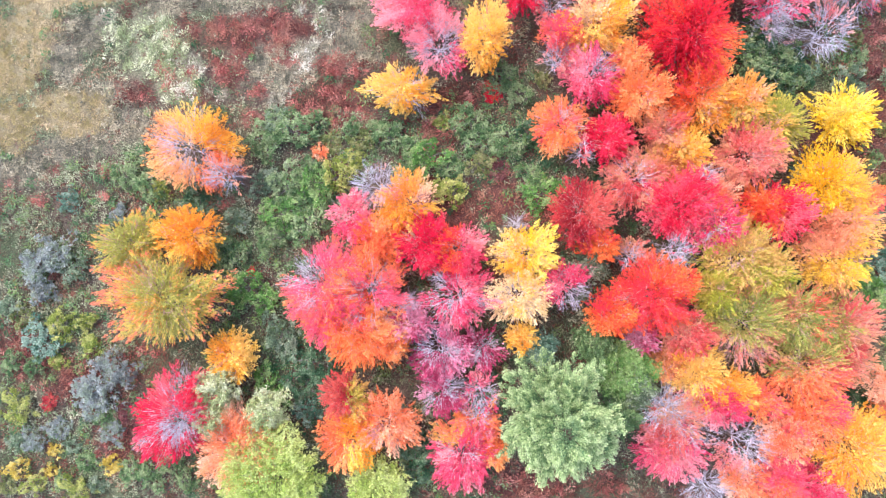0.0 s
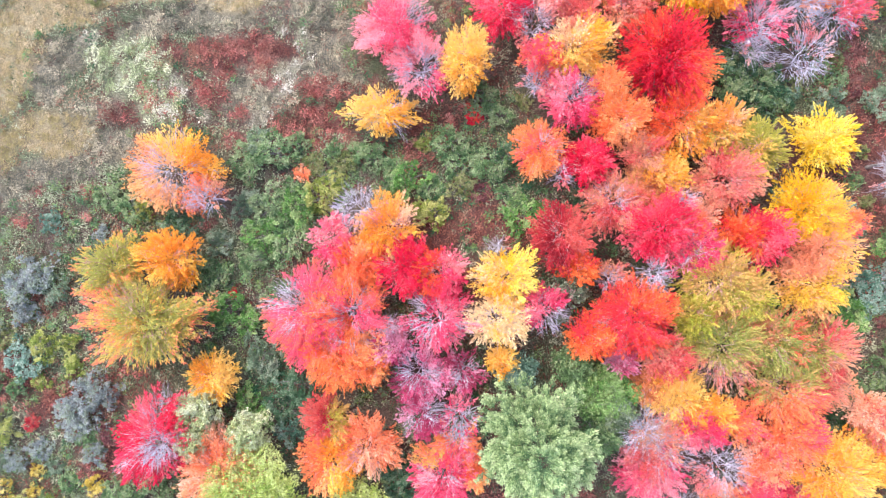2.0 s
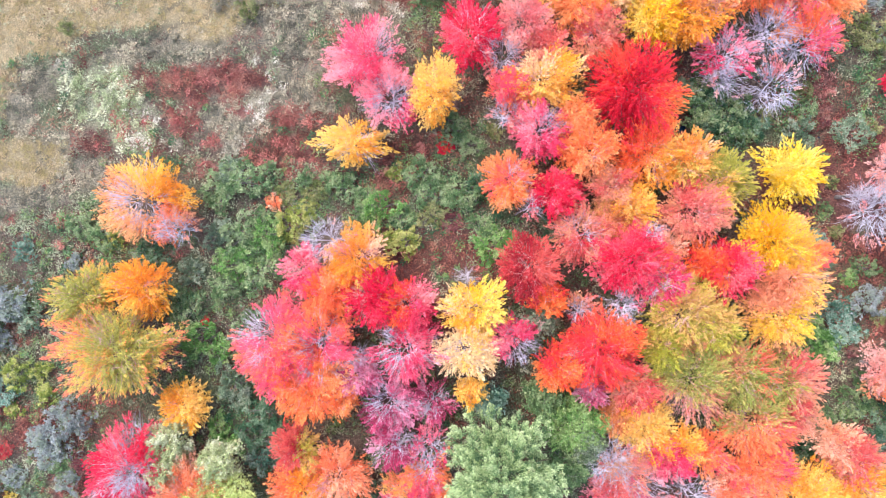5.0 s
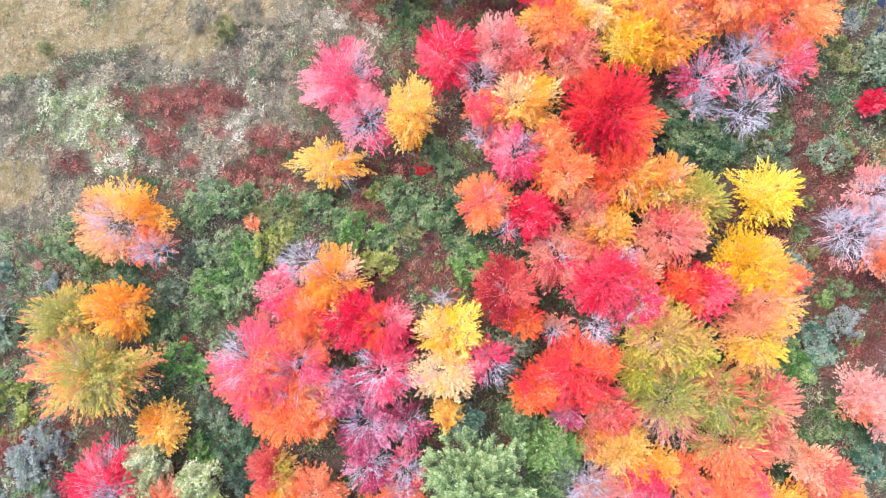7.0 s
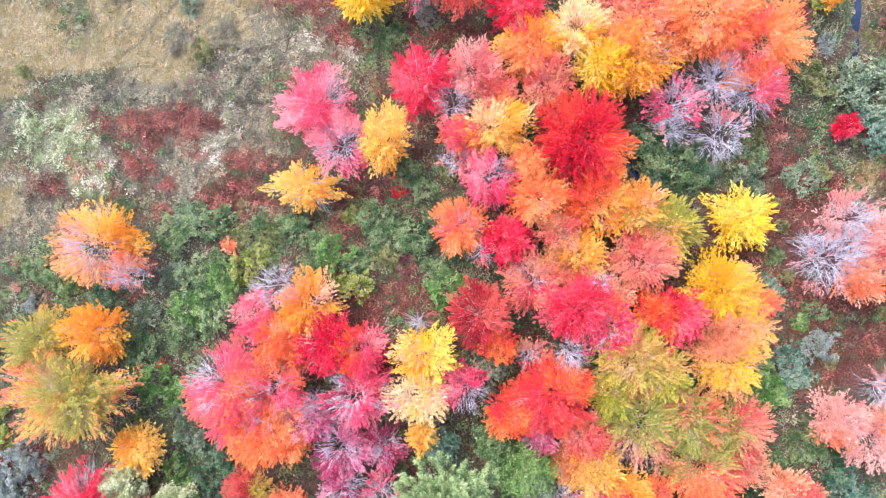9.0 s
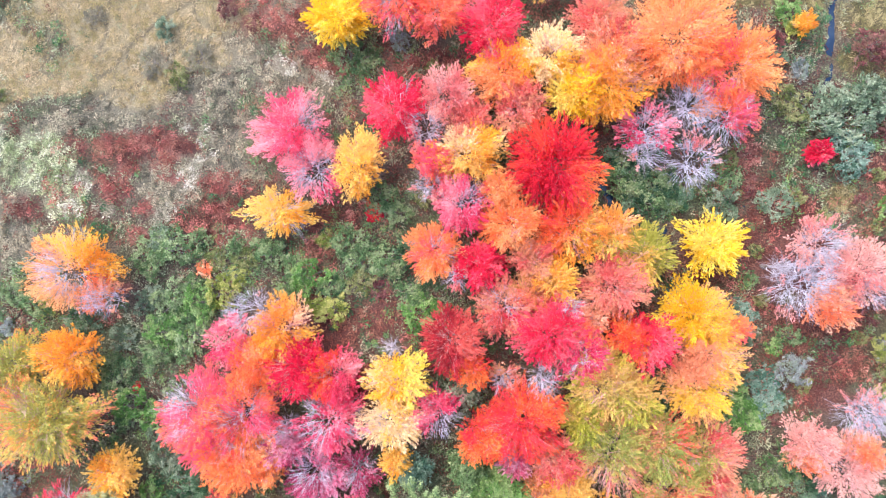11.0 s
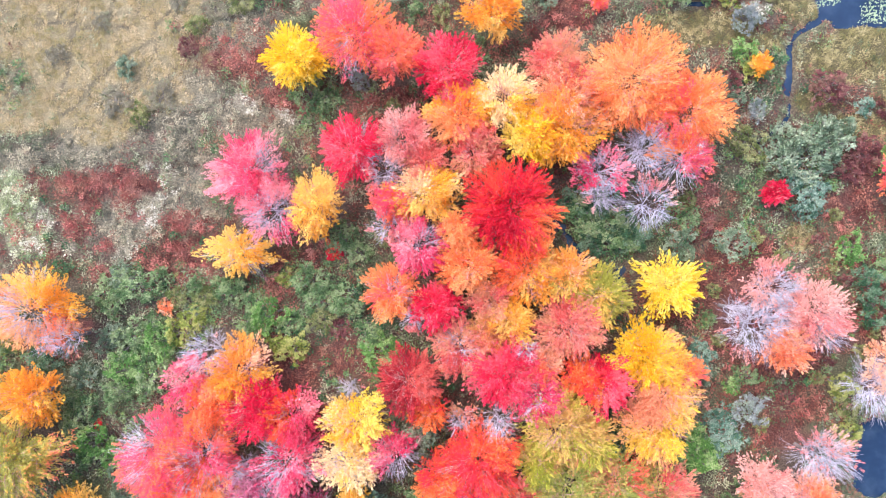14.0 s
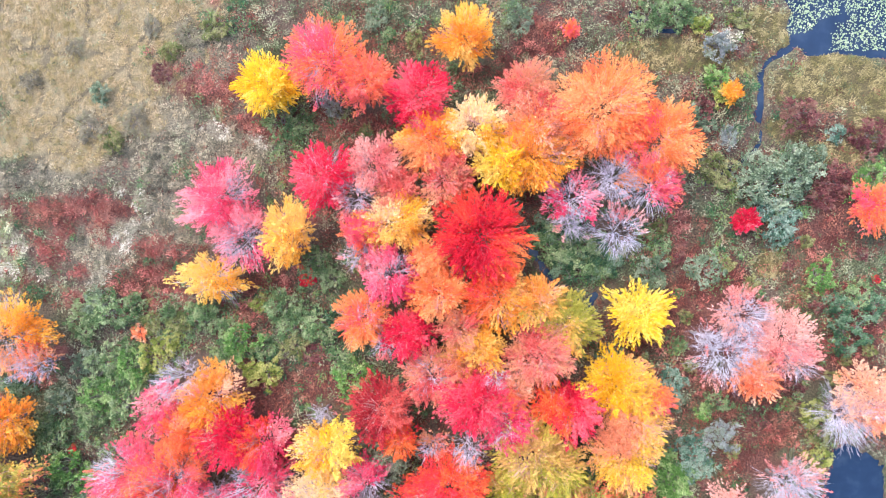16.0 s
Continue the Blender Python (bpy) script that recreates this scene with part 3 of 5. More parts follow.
creek(2.2, (73.8, -10.3), (73.5, -5.9), (74.2, -3.3))
creek(0.5, (46.3, 54.7), (50.3, 52.8), (52.9, 52.3))
creek(0.5, (78.4, -3.6), (78.8, -4.3))
trail((3.5, 57.4), (-1.8, 56.9), (-5.9, 56.7), (-10.1, 56.4), (-14.3, 55.2), (-18.5, 53.6), (-20.9, 51.6), (-21.6, 49.7), (-21.1, 47.4), (-19.7, 45.4), (-16.4, 43.2))
trail((-21.2, 51.4), (-23.9, 52.7), (-22.7, 56.2), (-21.8, 59.1))
trail((-21.6, 49.1), (-26.3, 46.8), (-30.0, 43.3), (-32.4, 40.3), (-34.9, 38.6))
trail((-32.4, 54.6), (-33.0, 49.8), (-33.6, 44.5), (-35.5, 40.4))
trail((-38.5, 51.1), (-33.6, 51.6), (-28.8, 50.4), (-24.5, 50.9))
trail((-28.8, 50.4), (-26.9, 54.5), (-27.2, 58.0))
trail((-54.3, 35.6), (-49.5, 34.4), (-45.5, 35.5), (-40.0, 34.8), (-36.0, 36.1), (-30.5, 37.2), (-28.1, 39.1), (-22.7, 42.8))
trail((-14.9, 39.3), (-17.3, 38.9), (-21.1, 36.7))


def wetness(x, y):
    """Above zero inside the creek and the pools: metres to their bank."""
    x, y = np.asarray(x, float), np.asarray(y, float)
    x, y = x + 1.8 * (cloud(x, y, 2.6, 31) - 0.5), y + 1.8 * (cloud(x, y, 2.6, 47) - 0.5)
    best = np.full(x.shape, -9.0)
    for width, way in CREEKS:
        for (ax, ay), (bx, by) in zip(way[:-1], way[1:]):
            l2 = (bx - ax) ** 2 + (by - ay) ** 2
            f = np.clip(((x - ax) * (bx - ax) + (y - ay) * (by - ay)) / l2, 0, 1)
            best = np.maximum(best, width - np.hypot(x - ax - f * (bx - ax), y - ay - f * (by - ay)))
    return best


def weight(kind, x, y):
    """How strongly a cover grows at each place, 0 to 1, with ragged edges."""
    x, y = np.asarray(x, float), np.asarray(y, float)
    w = np.zeros(x.shape)
    if kind == "trail":
        wx, wy = x + 0.9 * (cloud(x, y, 2.5, 13) - 0.5), y + 0.9 * (cloud(x, y, 2.5, 17) - 0.5)
        for way in TRAILS:
            for (ax, ay), (bx, by) in zip(way[:-1], way[1:]):
                f = np.clip(((wx - ax) * (bx - ax) + (wy - ay) * (by - ay)) / ((bx - ax) ** 2 + (by - ay) ** 2), 0, 1)
                w = np.maximum(w, np.clip((0.42 - np.hypot(wx - ax - f * (bx - ax), wy - ay - f * (by - ay))) * 2.5, 0, 1))
        # crossing lines trodden and lodged in the grass
        seam = np.minimum(np.abs(cloud(x, y, 7.0, 23) - 0.5), np.abs(cloud(x, y, 5.0, 29) - 0.48))
        return np.maximum(w, 0.7 * np.clip(1 - seam / 0.016, 0, 1) * weight("straw", x, y))
    rag = (cloud(x, y, 4.5, 3) - 0.5) * 1.5
    for k, cx, cy, rx, ry, a in PATCHES:
        if k == kind:
            dx, dy = x - cx, y - cy
            u, v = (dx * math.cos(a) + dy * math.sin(a)) / rx, (-dx * math.sin(a) + dy * math.cos(a)) / ry
            w = np.maximum(w, np.clip((1.1 - np.hypot(u, v) * (1.25 if kind == "crimson" else 1.0) + rag * 0.6) * 2.5, 0, 1))
    return w


def ground_height(x, y):
    z = 0.25 * (cloud(x, y, 9.0, 60) - 0.5)
    return z - 0.55 * np.clip((wetness(x, y) + 0.25) / 0.7, 0, 1)


def ground_z(x, y):
    return float(ground_height(np.array([x]), np.array([y]))[0])


def cover_material():
    mat = bpy.data.materials.new("boggy_ground")
    mat.use_nodes = True
    nt = mat.node_tree
    bsdf = nt.nodes["Principled BSDF"]
    co = nt.nodes.new("ShaderNodeTexCoord")

    def grain(scale, detail=6.0):
        no = nt.nodes.new("ShaderNodeTexNoise")
        no.inputs["Scale"].default_value, no.inputs["Detail"].default_value, no.inputs["Roughness"].default_value = scale, detail, 0.7
        nt.links.new(co.outputs["Object"], no.inputs["Vector"])
        return no
    fine, mid = grain(5.0), grain(1.1)

    def tinted(colours, noise_node):
        ramp = ramp_of(nt, colours)
        el = ramp.color_ramp.elements
        for i, e in enumerate(el):
            e.position = 0.38 + 0.24 * i / (len(el) - 1)
        nt.links.new(noise_node.outputs[0], ramp.inputs[0])
        return ramp.outputs[0]
    colour = tinted([(54, 46, 41), (92, 75, 65), (128, 114, 96)], fine)
    layers = [("red", [(60, 38, 33), (100, 62, 55), (132, 90, 79)]), ("green", [(51, 55, 41), (87, 90, 64), (124, 122, 92)]),
              ("grey", [(70, 65, 55), (115, 107, 90), (156, 143, 120)]), ("sedge", [(64, 58, 38), (96, 86, 56), (122, 108, 72)]),
              ("straw", [(118, 102, 76), (144, 128, 96), (164, 148, 116)]), ("trail", [(62, 54, 42), (84, 74, 58), (104, 94, 74)]), ("cream", [(96, 94, 74), (134, 132, 104), (166, 162, 136)]), ("white", [(96, 86, 74), (140, 130, 112), (180, 170, 152)]), ("crimson", [(94, 65, 58), (134, 89, 79), (166, 118, 103)])]
    for name, colours in layers:
        at = nt.nodes.new("ShaderNodeAttribute")
        at.attribute_name = name
        mix = nt.nodes.new("ShaderNodeMix")
        mix.data_type = "RGBA"
        nt.links.new(at.outputs["Fac"], mix.inputs["Factor"])
        nt.links.new(colour, mix.inputs["A"])
        nt.links.new(tinted(colours, fine), mix.inputs["B"])
        colour = mix.outputs["Result"]
    nt.links.new(colour, bsdf.inputs["Base Color"])
    bsdf.inputs["Roughness"].default_value = 0.95
    bump = nt.nodes.new("ShaderNodeBump")
    bump.inputs["Strength"].default_value, bump.inputs["Distance"].default_value = 0.9, 0.25
    nt.links.new(fine.outputs[0], bump.inputs["Height"])
    nt.links.new(bump.outputs[0], bsdf.inputs["Normal"])
    return mat


def build_ground():
    xs = np.concatenate([[-3000, -600, -160, -95, -74], np.arange(-72, 104, 0.65), [106, 130, 200, 640, 3000]])
    ys = np.concatenate([[-3000, -600, -160, -70, -50], np.arange(-48, 74, 0.65), [76, 95, 180, 640, 3000]])
    gx, gy = np.meshgrid(xs, ys)
    gz = ground_height(gx, gy)
    nx, ny = len(xs), len(ys)
    inner = ((np.abs(gx - 15.7) < 87) & (np.abs(gy - 12.8) < 60)).astype(float)
    me = bpy.data.meshes.new("ground")
    me.vertices.add(nx * ny)
    me.vertices.foreach_set("co", np.stack([gx, gy, gz], axis=2).astype(np.float32).ravel())
    i = (np.arange(ny - 1)[:, None] * nx + np.arange(nx - 1)[None]).ravel()
    idx = np.stack([i, i + 1, i + nx + 1, i + nx], axis=1).astype(np.int32)
    me.loops.add(idx.size)
    me.loops.foreach_set("vertex_index", idx.ravel())
    me.polygons.add(len(idx))
    me.polygons.foreach_set("loop_start", np.arange(0, idx.size, 4, dtype=np.int32))
    me.polygons.foreach_set("use_smooth", np.ones(len(idx), bool))
    for name in ("straw", "cream", "white", "crimson", "grey", "red", "sedge", "trail"):
        at = me.attributes.new(name, "FLOAT", "POINT")
        at.data.foreach_set("value", (weight(name, gx, gy) * inner).astype(np.float32).ravel())
    at = me.attributes.new("green", "FLOAT", "POINT")
    at.data.foreach_set("value", np.where(inner > 0, np.clip((cloud(gx, gy, 7.0, 77) - 0.45) * 5, 0, 1), 0.4).astype(np.float32).ravel())
    me.update(calc_edges=True)
    me.materials.append(cover_material())
    return tagged(new("ground", me), "boggy ground with brown heath and straw grass", "ground", kind="structure")


build_ground()


def build_water():
    mat = bpy.data.materials.new("bog_water")
    mat.use_nodes = True
    nt = mat.node_tree
    bsdf = nt.nodes["Principled BSDF"]
    no = nt.nodes.new("ShaderNodeTexNoise")
    no.inputs["Scale"].default_value, no.inputs["Detail"].default_value = 0.35, 6
    co = nt.nodes.new("ShaderNodeTexCoord")
    nt.links.new(co.outputs["Object"], no.inputs["Vector"])
    ramp = ramp_of(nt, [(16, 28, 48), (30, 46, 70), (66, 80, 98)])
    nt.links.new(no.outputs[0], ramp.inputs[0])
    nt.links.new(ramp.outputs[0], bsdf.inputs["Base Color"])
    bsdf.inputs["Roughness"].default_value = 0.08
    wave = nt.nodes.new("ShaderNodeTexNoise")
    wave.inputs["Scale"].default_value = 5
    nt.links.new(co.outputs["Object"], wave.inputs["Vector"])
    bump = nt.nodes.new("ShaderNodeBump")
    bump.inputs["Strength"].default_value, bump.inputs["Distance"].default_value = 0.2, 0.02
    nt.links.new(wave.outputs[0], bump.inputs["Height"])
    nt.links.new(bump.outputs[0], bsdf.inputs["Normal"])
    bm = bmesh.new()
    bmesh.ops.create_grid(bm, x_segments=8, y_segments=8, size=0.5)
    bmesh.ops.scale(bm, vec=(110, 120, 1), verts=bm.verts)
    me = bpy.data.meshes.new("water")
    bm.to_mesh(me)
    bm.free()
    me.materials.append(mat)
    ob = tagged(new("water", me), "dark blue-grey still water of creek and pond", "water", kind="structure")
    ob.location = (75, 20, -0.3)


build_water()

# ---- low cover: heath, dead bracken and grass, too many to count ----
COVER = {
    "red": foliage("red_heath", [(88, 48, 44), (122, 68, 60), (148, 88, 76), (168, 118, 98)], 0.15, 0.8, 0.26),
    "green": foliage("green_heath", [(84, 95, 68), (117, 128, 95), (150, 156, 123), (183, 180, 150)], 0.15, 0.8, 0.26),
    "grey": foliage("grey_heath", [(97, 93, 79), (129, 122, 104), (158, 148, 124), (188, 174, 147)], 0.15, 0.8, 0.28),
    "cream": foliage("dead_bracken", [(132, 140, 99), (164, 171, 125), (192, 194, 153), (218, 214, 184)], 0.15, 0.8, 0.22),
    "white": foliage("bleached_brush", [(146, 136, 114), (178, 168, 146), (200, 192, 172), (220, 212, 196)], 0.15, 0.8, 0.2),
    "straw": foliage("straw_grass", [(149, 135, 90), (167, 147, 104), (184, 159, 120), (196, 175, 141)], 0.15, 0.8, 0.22),
    "sedge": foliage("olive_sedge", [(104, 98, 62), (132, 122, 80), (156, 142, 98), (176, 160, 118)], 0.15, 0.8, 0.35),
    "russet": foliage("russet_leaves", [(141, 73, 68), (176, 97, 90), (202, 125, 114), (216, 158, 141)], 0.15, 0.7, 0.28),
    "thicket": foliage("thicket_leaves", [(56, 92, 64), (78, 116, 74), (110, 140, 94), (128, 148, 76), (140, 154, 124), (118, 90, 80)], 0.15, 0.6, 0.34),
}
COVER_WORDS = {"russet": ("russet_shrubs", "knee-high russet heath shrubs on boggy ground"), "red": ("heath", "low red-brown heath shrubs on boggy ground"), "green": ("low_shrubs", "low grey-green heath shrubs and herbs"), "grey": ("grey_heath", "dry grey-brown heath at the meadow edge"),
               "cream": ("dead_bracken", "pale cream dead bracken fronds"), "white": ("bleached_brush", "bleached white dead brush on the heath"), "straw": ("meadow_grass", "flattened straw-coloured meadow grass"), "sedge": ("sedge", "olive and tan sedge by the water"), "thicket": ("thicket", "dense mixed green wetland thicket")}


def scatter(k, x, y, size, m, tone, rng):
    """Clumps of leaves or blades at the given places, as one mesh."""
    blades = k in ("straw", "sedge")
    j = np.repeat(np.arange(len(x)), m)
    off = rng.normal(size=(len(j), 2)) * (0.5 if blades else 0.42) * size[j][:, None]
    px, py = x[j] + off[:, 0], y[j] + off[:, 1]
    tall = size[j] * (0.3 if blades else 0.95)
    pz = ground_height(px, py) + tall * (0.25 + 0.75 * rng.random(len(j))) * np.exp(-(off ** 2).sum(1) / size[j] ** 2)
    up = rng.uniform(0.0, 0.5, len(j)) if blades else rng.uniform(0.1, 0.9, len(j))
    a = 0.6 + rng.normal(size=len(j)) * 0.9 + 3 * (cloud(px, py, 6, 91) - 0.5) if blades else np.arctan2(off[:, 1], off[:, 0]) + rng.normal(size=len(j)) * 0.7
    axis = unit(np.stack([np.cos(a), np.sin(a), up], axis=1))
    long = rng.uniform(0.22, 0.46, len(j)) if blades else rng.uniform(0.17, 0.38, len(j)) * (0.85 if k in ('grey', 'thicket', 'green') else 0.8 if k in ('red', 'russet') else 1.0)
    quads = leaf_blades(np.stack([px, py, pz], axis=1), axis, long, long * (0.22 if blades else 0.7 if k == 'thicket' else 0.5), rng, 0.6)
    me = quads_mesh(COVER_WORDS[k][0], quads, np.clip(tone[j] + rng.normal(size=len(j)) * 0.09, 0, 1))
    me.materials.append(COVER[k])
    tagged(new(COVER_WORDS[k][0], me), COVER_WORDS[k][1], "ground cover", kind="stuff")


# ---- the maples ----
maple(-35.1, 12.6, 9, 5.75, "orange", "bright orange maple with feathery tips", bare=0.15, shift=0.4, heart=(0.12, -0.2, 0.34), tint=("gold", 60, 0.35))
maple(-30.7, 9.0, 9.8, 2.96, "salmon", "half-bare salmon maple with white twigs", bare=0.7)
maple(-43.2, 0.2, 8.5, 4.29, "olivegold", "green maple turning gold and orange", tip=1.1, rag=1.6, shift=-0.5)
maple(-35.7, 1.3, 8.5, 4.16, "gold", "golden-orange maple in autumn leaf", bare=0.05)
maple(-38.4, -6.5, 11.5, 6.57, "olivegold", "green maple turning gold and orange", tip=1.1, rag=2.2, shift=-0.62, stretch=1.24)
maple(-30.7, -14.3, 6, 3.46, "gold", "small dense golden-yellow maple", shift=0.25, rag=0.6)
maple(-32.3, -18.6, 7.6, 3.08, "cream", "pale yellow-green tree with fading leaves", puff=1, leafy=1.5, group="green broadleaf trees")
maple(-25.6, -21.1, 7.6, 2.91, "cream", "pale yellow-green tree with fading leaves", puff=1, leafy=1.5, group="green broadleaf trees")
maple(-33.0, -22.2, 7.2, 2.51, "cream", "pale yellow-green tree with fading leaves", puff=1, leafy=1.4, group="green broadleaf trees")
maple(-37.5, -21.7, 9, 5.54, "crimson", "crimson red maple with a dense crown", bare=0.12, stretch=1.2, turn=75, heart=(0.1, -0.15, 0.30))
maple(-36.2, -22.1, 9.8, 3.33, "pink", "leafless grey maple with fine pale branches", bare=0.98)
maple(-29.3, -26.1, 8, 5.69, "peach", "peach-orange maple with a loose crown")
maple(-25.0, -29.3, 9.6, 6.82, "fresh", "light green tree with a rounded crown", puff=1, leafy=1.3, rag=0.6, shift=0.3, group="green broadleaf trees")
maple(-11.2, 7.5, 11.4, 3.54, "pink", "leafless grey maple with fine pale branches", bare=0.78)
maple(-7.6, 5.2, 9.5, 4.25, "peachgold", "peach and gold maple in autumn leaf", bare=0.12, tint=("gold", -90, 0.5))
maple(-14.5, 3.7, 9, 3.24, "hotpink", "pinkish-red maple with pale branches showing", bare=0.2)
maple(-11.1, 0.8, 9.5, 3.61, "orange", "bright orange maple with feathery tips", shift=-0.2)
maple(-17.5, -4.9, 11.5, 5.70, "coral", "coral-red maple with orange tips", bare=0.2, shift=-0.3, tip=0.4, heart=(-0.2, -0.25, 0.17))
maple(-12.3, -5.6, 12, 5.41, "coral", "coral-red maple with orange tips", bare=0.26, shift=-0.25, tip=0.4, heart=(-0.4, 0.15, 0.22))
maple(-16.4, -8.5, 11, 4.57, "coral", "coral-red maple with orange tips", shift=-0.25, tip=0.4)
maple(-12.9, -10.7, 11.5, 5.06, "orangered", "orange-red maple with a broad crown", shift=0.1, tint=("orange", 0, 0.4))
maple(-9.3, -12.1, 10, 2.38, "orange", "bright orange maple with feathery tips")
maple(-5.2, 0.3, 10.5, 3.96, "crimson", "crimson red maple with thinning leaves", shift=0.25, bare=0.12)
maple(-1.1, -0.4, 10, 3.46, "orangered", "red maple with orange-red tips", shift=-0.25, bare=0.12, tint=("hotpink", 0, 0.4))
maple(-1.2, -5.9, 11, 4.57, "hotpink", "half-bare pinkish-red maple with white twigs", bare=0.3, heart=(0.0, 0.0, 0.22))
maple(-7.3, -7.1, 10.5, 2.17, "hotpink", "half-bare pinkish-red maple with white twigs", bare=0.95, side=90)
maple(-7.0, -9.6, 10, 2.82, "mauve", "mauve maple with sparse leaves and grey twigs", bare=0.2)
maple(-3.5, -12.9, 9, 4.14, "mauve", "half-bare mauve maple with white twigs", bare=0.42, leafy=1.0)
maple(-3.2, -18.1, 9, 3.50, "mauve", "half-bare mauve maple with white twigs", bare=0.35, leafy=1.0)
maple(1.5, -18.4, 9.5, 2.92, "hotpink", "half-bare pinkish-red maple with white twigs", bare=0.66)
maple(1.9, -13.0, 7.5, 2.83, "mauve", "half-bare mauve maple with white twigs", bare=0.4, leafy=0.9)
maple(6.2, 2.9, 7, 1.84, "pink", "leafless grey maple with fine pale branches", bare=0.97)
maple(7.2, -0.8, 10.5, 4.08, "paleyellow", "pale yellow maple with a whitish crown", bare=0.1, shift=0.2, stretch=1.15, tint=("yellow", 0, 0.5))
maple(6.3, -6.1, 10.5, 3.96, "paleyellow", "peach and gold maple in autumn leaf", shift=0.15, bare=0.1, heart=(0, -0.75, 0.22))
maple(6.7, -11.3, 9, 2.20, "gold", "golden-orange maple in autumn leaf")
maple(12.0, -4.9, 10, 3.33, "hotpink", "pinkish-red maple with pale branches showing", bare=0.3, side=-60, heart=(0.3, -0.25, 0.30))
maple(22.5, -5.8, 11.5, 5.18, "orangered", "orange-red maple with a broad crown", shift=-0.3)
maple(17.4, -8.2, 10.5, 3.06, "orangered", "coral-red maple with orange tips", tip=0.5)
maple(14.0, 4.0, 10, 4.22, "darkred", "dark red maple with a thinning crown", shift=0.15)
maple(16.2, -0.0, 9, 2.47, "orangered", "orange-red maple with a broad crown", shift=0.2)
maple(20.3, 8.2, 9.5, 3.99, "salmon", "salmon-pink maple with feathery shoots", bare=0.15, heart=(0.1, 0, 0.17))
maple(23.9, 10.1, 9, 2.85, "tanorange", "tan-orange maple with muted leaves")
maple(25.9, 5.1, 11, 4.95, "crimson", "crimson red maple with a dense crown", bare=0.06, side=-60)
maple(29.8, 2.6, 10.5, 3.57, "hotpink", "pinkish-red maple with pale branches showing", bare=0.12, heart=(0, 0.2, 0.26))
maple(24.8, -0.6, 11, 2.67, "hotpink", "leafless grey maple with fine pale branches", bare=0.86, leafy=0.8)
maple(20.3, -1.0, 8.5, 2.33, "salmon", "half-bare salmon-pink maple with white twigs", bare=0.5, leafy=0.7)
maple(35.4, 5.0, 10.5, 2.91, "orangered", "orange-red maple with a broad crown", shift=-0.2)
maple(37.7, 4.1, 11, 3.68, "crimson", "crimson red maple with a dense crown", rag=1.8, tint=("orangered", 180, 0.3))
maple(43.1, 7.5, 10.5, 4.34, "sunpeach", "soft yellow and peach maple in a row", shift=-0.45, rag=1.6, tint=("yellow", 180, 0.6))
maple(46.0, 6.1, 10.2, 3.28, "sunpeach", "soft yellow and peach maple in a row", shift=-0.25)
maple(45.3, 2.7, 10.5, 4.19, "sunpeach", "soft yellow and peach maple in a row", shift=0.35)
maple(44.0, -1.5, 10, 4.48, "sunpeach", "soft yellow and peach maple in a row", shift=0.25)
maple(48.3, 5.7, 10, 1.96, "coral", "coral-red maple with orange tips", tip=0.5)
maple(46.3, 15.9, 7, 4.09, "yellow", "bright yellow maple in autumn leaf", rag=2.6, stretch=1.15)
maple(32.8, -1.3, 11, 4.89, "olive", "olive-green maple just turning")
maple(36.1, -3.0, 11, 3.69, "olive", "olive-green maple just turning", shift=0.2)
maple(30.1, -5.7, 10, 3.35, "olive", "olive-green maple just turning")
maple(33.6, -9.4, 10.5, 5.58, "olivepink", "olive-green maple with pinkish tips", shift=-0.2, tint=("salmon", -60, 0.2), bare=0.15)
maple(39.2, -8.4, 10.5, 4.62, "olivepink", "olive-green maple with pinkish tips", shift=-0.05, tint=("corange", 0, 0.2))
maple(44.7, -9.7, 10, 4.61, "olivepink", "olive-green maple with pinkish tips", shift=0.15, tint=("salmon", 0, 0.45))
maple(40.8, -14.5, 10, 4.90, "olivepink", "olive-green maple with pinkish tips", shift=0.0, tint=("coral", -80, 0.45))
maple(45.9, -13.9, 9.5, 3.04, "salmon", "salmon-pink maple with feathery shoots")
maple(26.6, -10.8, 10, 3.33, "salmon", "salmon-pink maple with feathery shoots", shift=-0.2)
maple(28.2, -15.6, 9, 4.20, "gold", "golden-orange maple in autumn leaf", shift=0.3)
maple(32.6, -17.9, 8.5, 2.98, "gold", "golden-orange maple in autumn leaf", shift=0.3)
maple(24.5, -14.9, 8, 2.47, "tanorange", "tan-orange maple with muted leaves")
maple(21.7, -11.4, 8, 2.20, "mauve", "mauve maple with sparse leaves and grey twigs")
maple(24.0, -19.7, 10.5, 3.76, "pink", "leafless grey maple with fine pale branches", bare=0.96)
maple(26.1, -21.8, 10, 4.31, "salmon", "salmon-pink maple with feathery shoots", bare=0.3)
maple(25.1, -25.1, 9, 4.35, "hotpink", "pinkish-red maple with pale branches showing", bare=0.15)
maple(30.9, -19.6, 9.5, 3.09, "hotpink", "pinkish-red maple with pale branches showing")
maple(35.6, -18.9, 9.5, 2.68, "coral", "coral-red maple with orange tips", tip=0.5)
maple(33.6, -24.2, 9.5, 4.16, "pink", "half-bare pale pink maple with white twigs", bare=0.76)
maple(38.8, -23.6, 9, 3.75, "peach", "peach-orange maple with a loose crown")
maple(41.8, -20.3, 10, 4.23, "coral", "coral-red maple with orange tips", tip=0.5)
maple(46.8, -24.7, 9.5, 5.55, "gold", "golden-orange maple in autumn leaf", shift=0.15)
maple(29.4, -29.8, 9, 3.25, "pink", "leafless grey maple with fine pale branches", bare=0.95)
maple(38.8, -28.7, 9, 3.75, "coral", "coral-red maple with orange tips", tip=0.5)
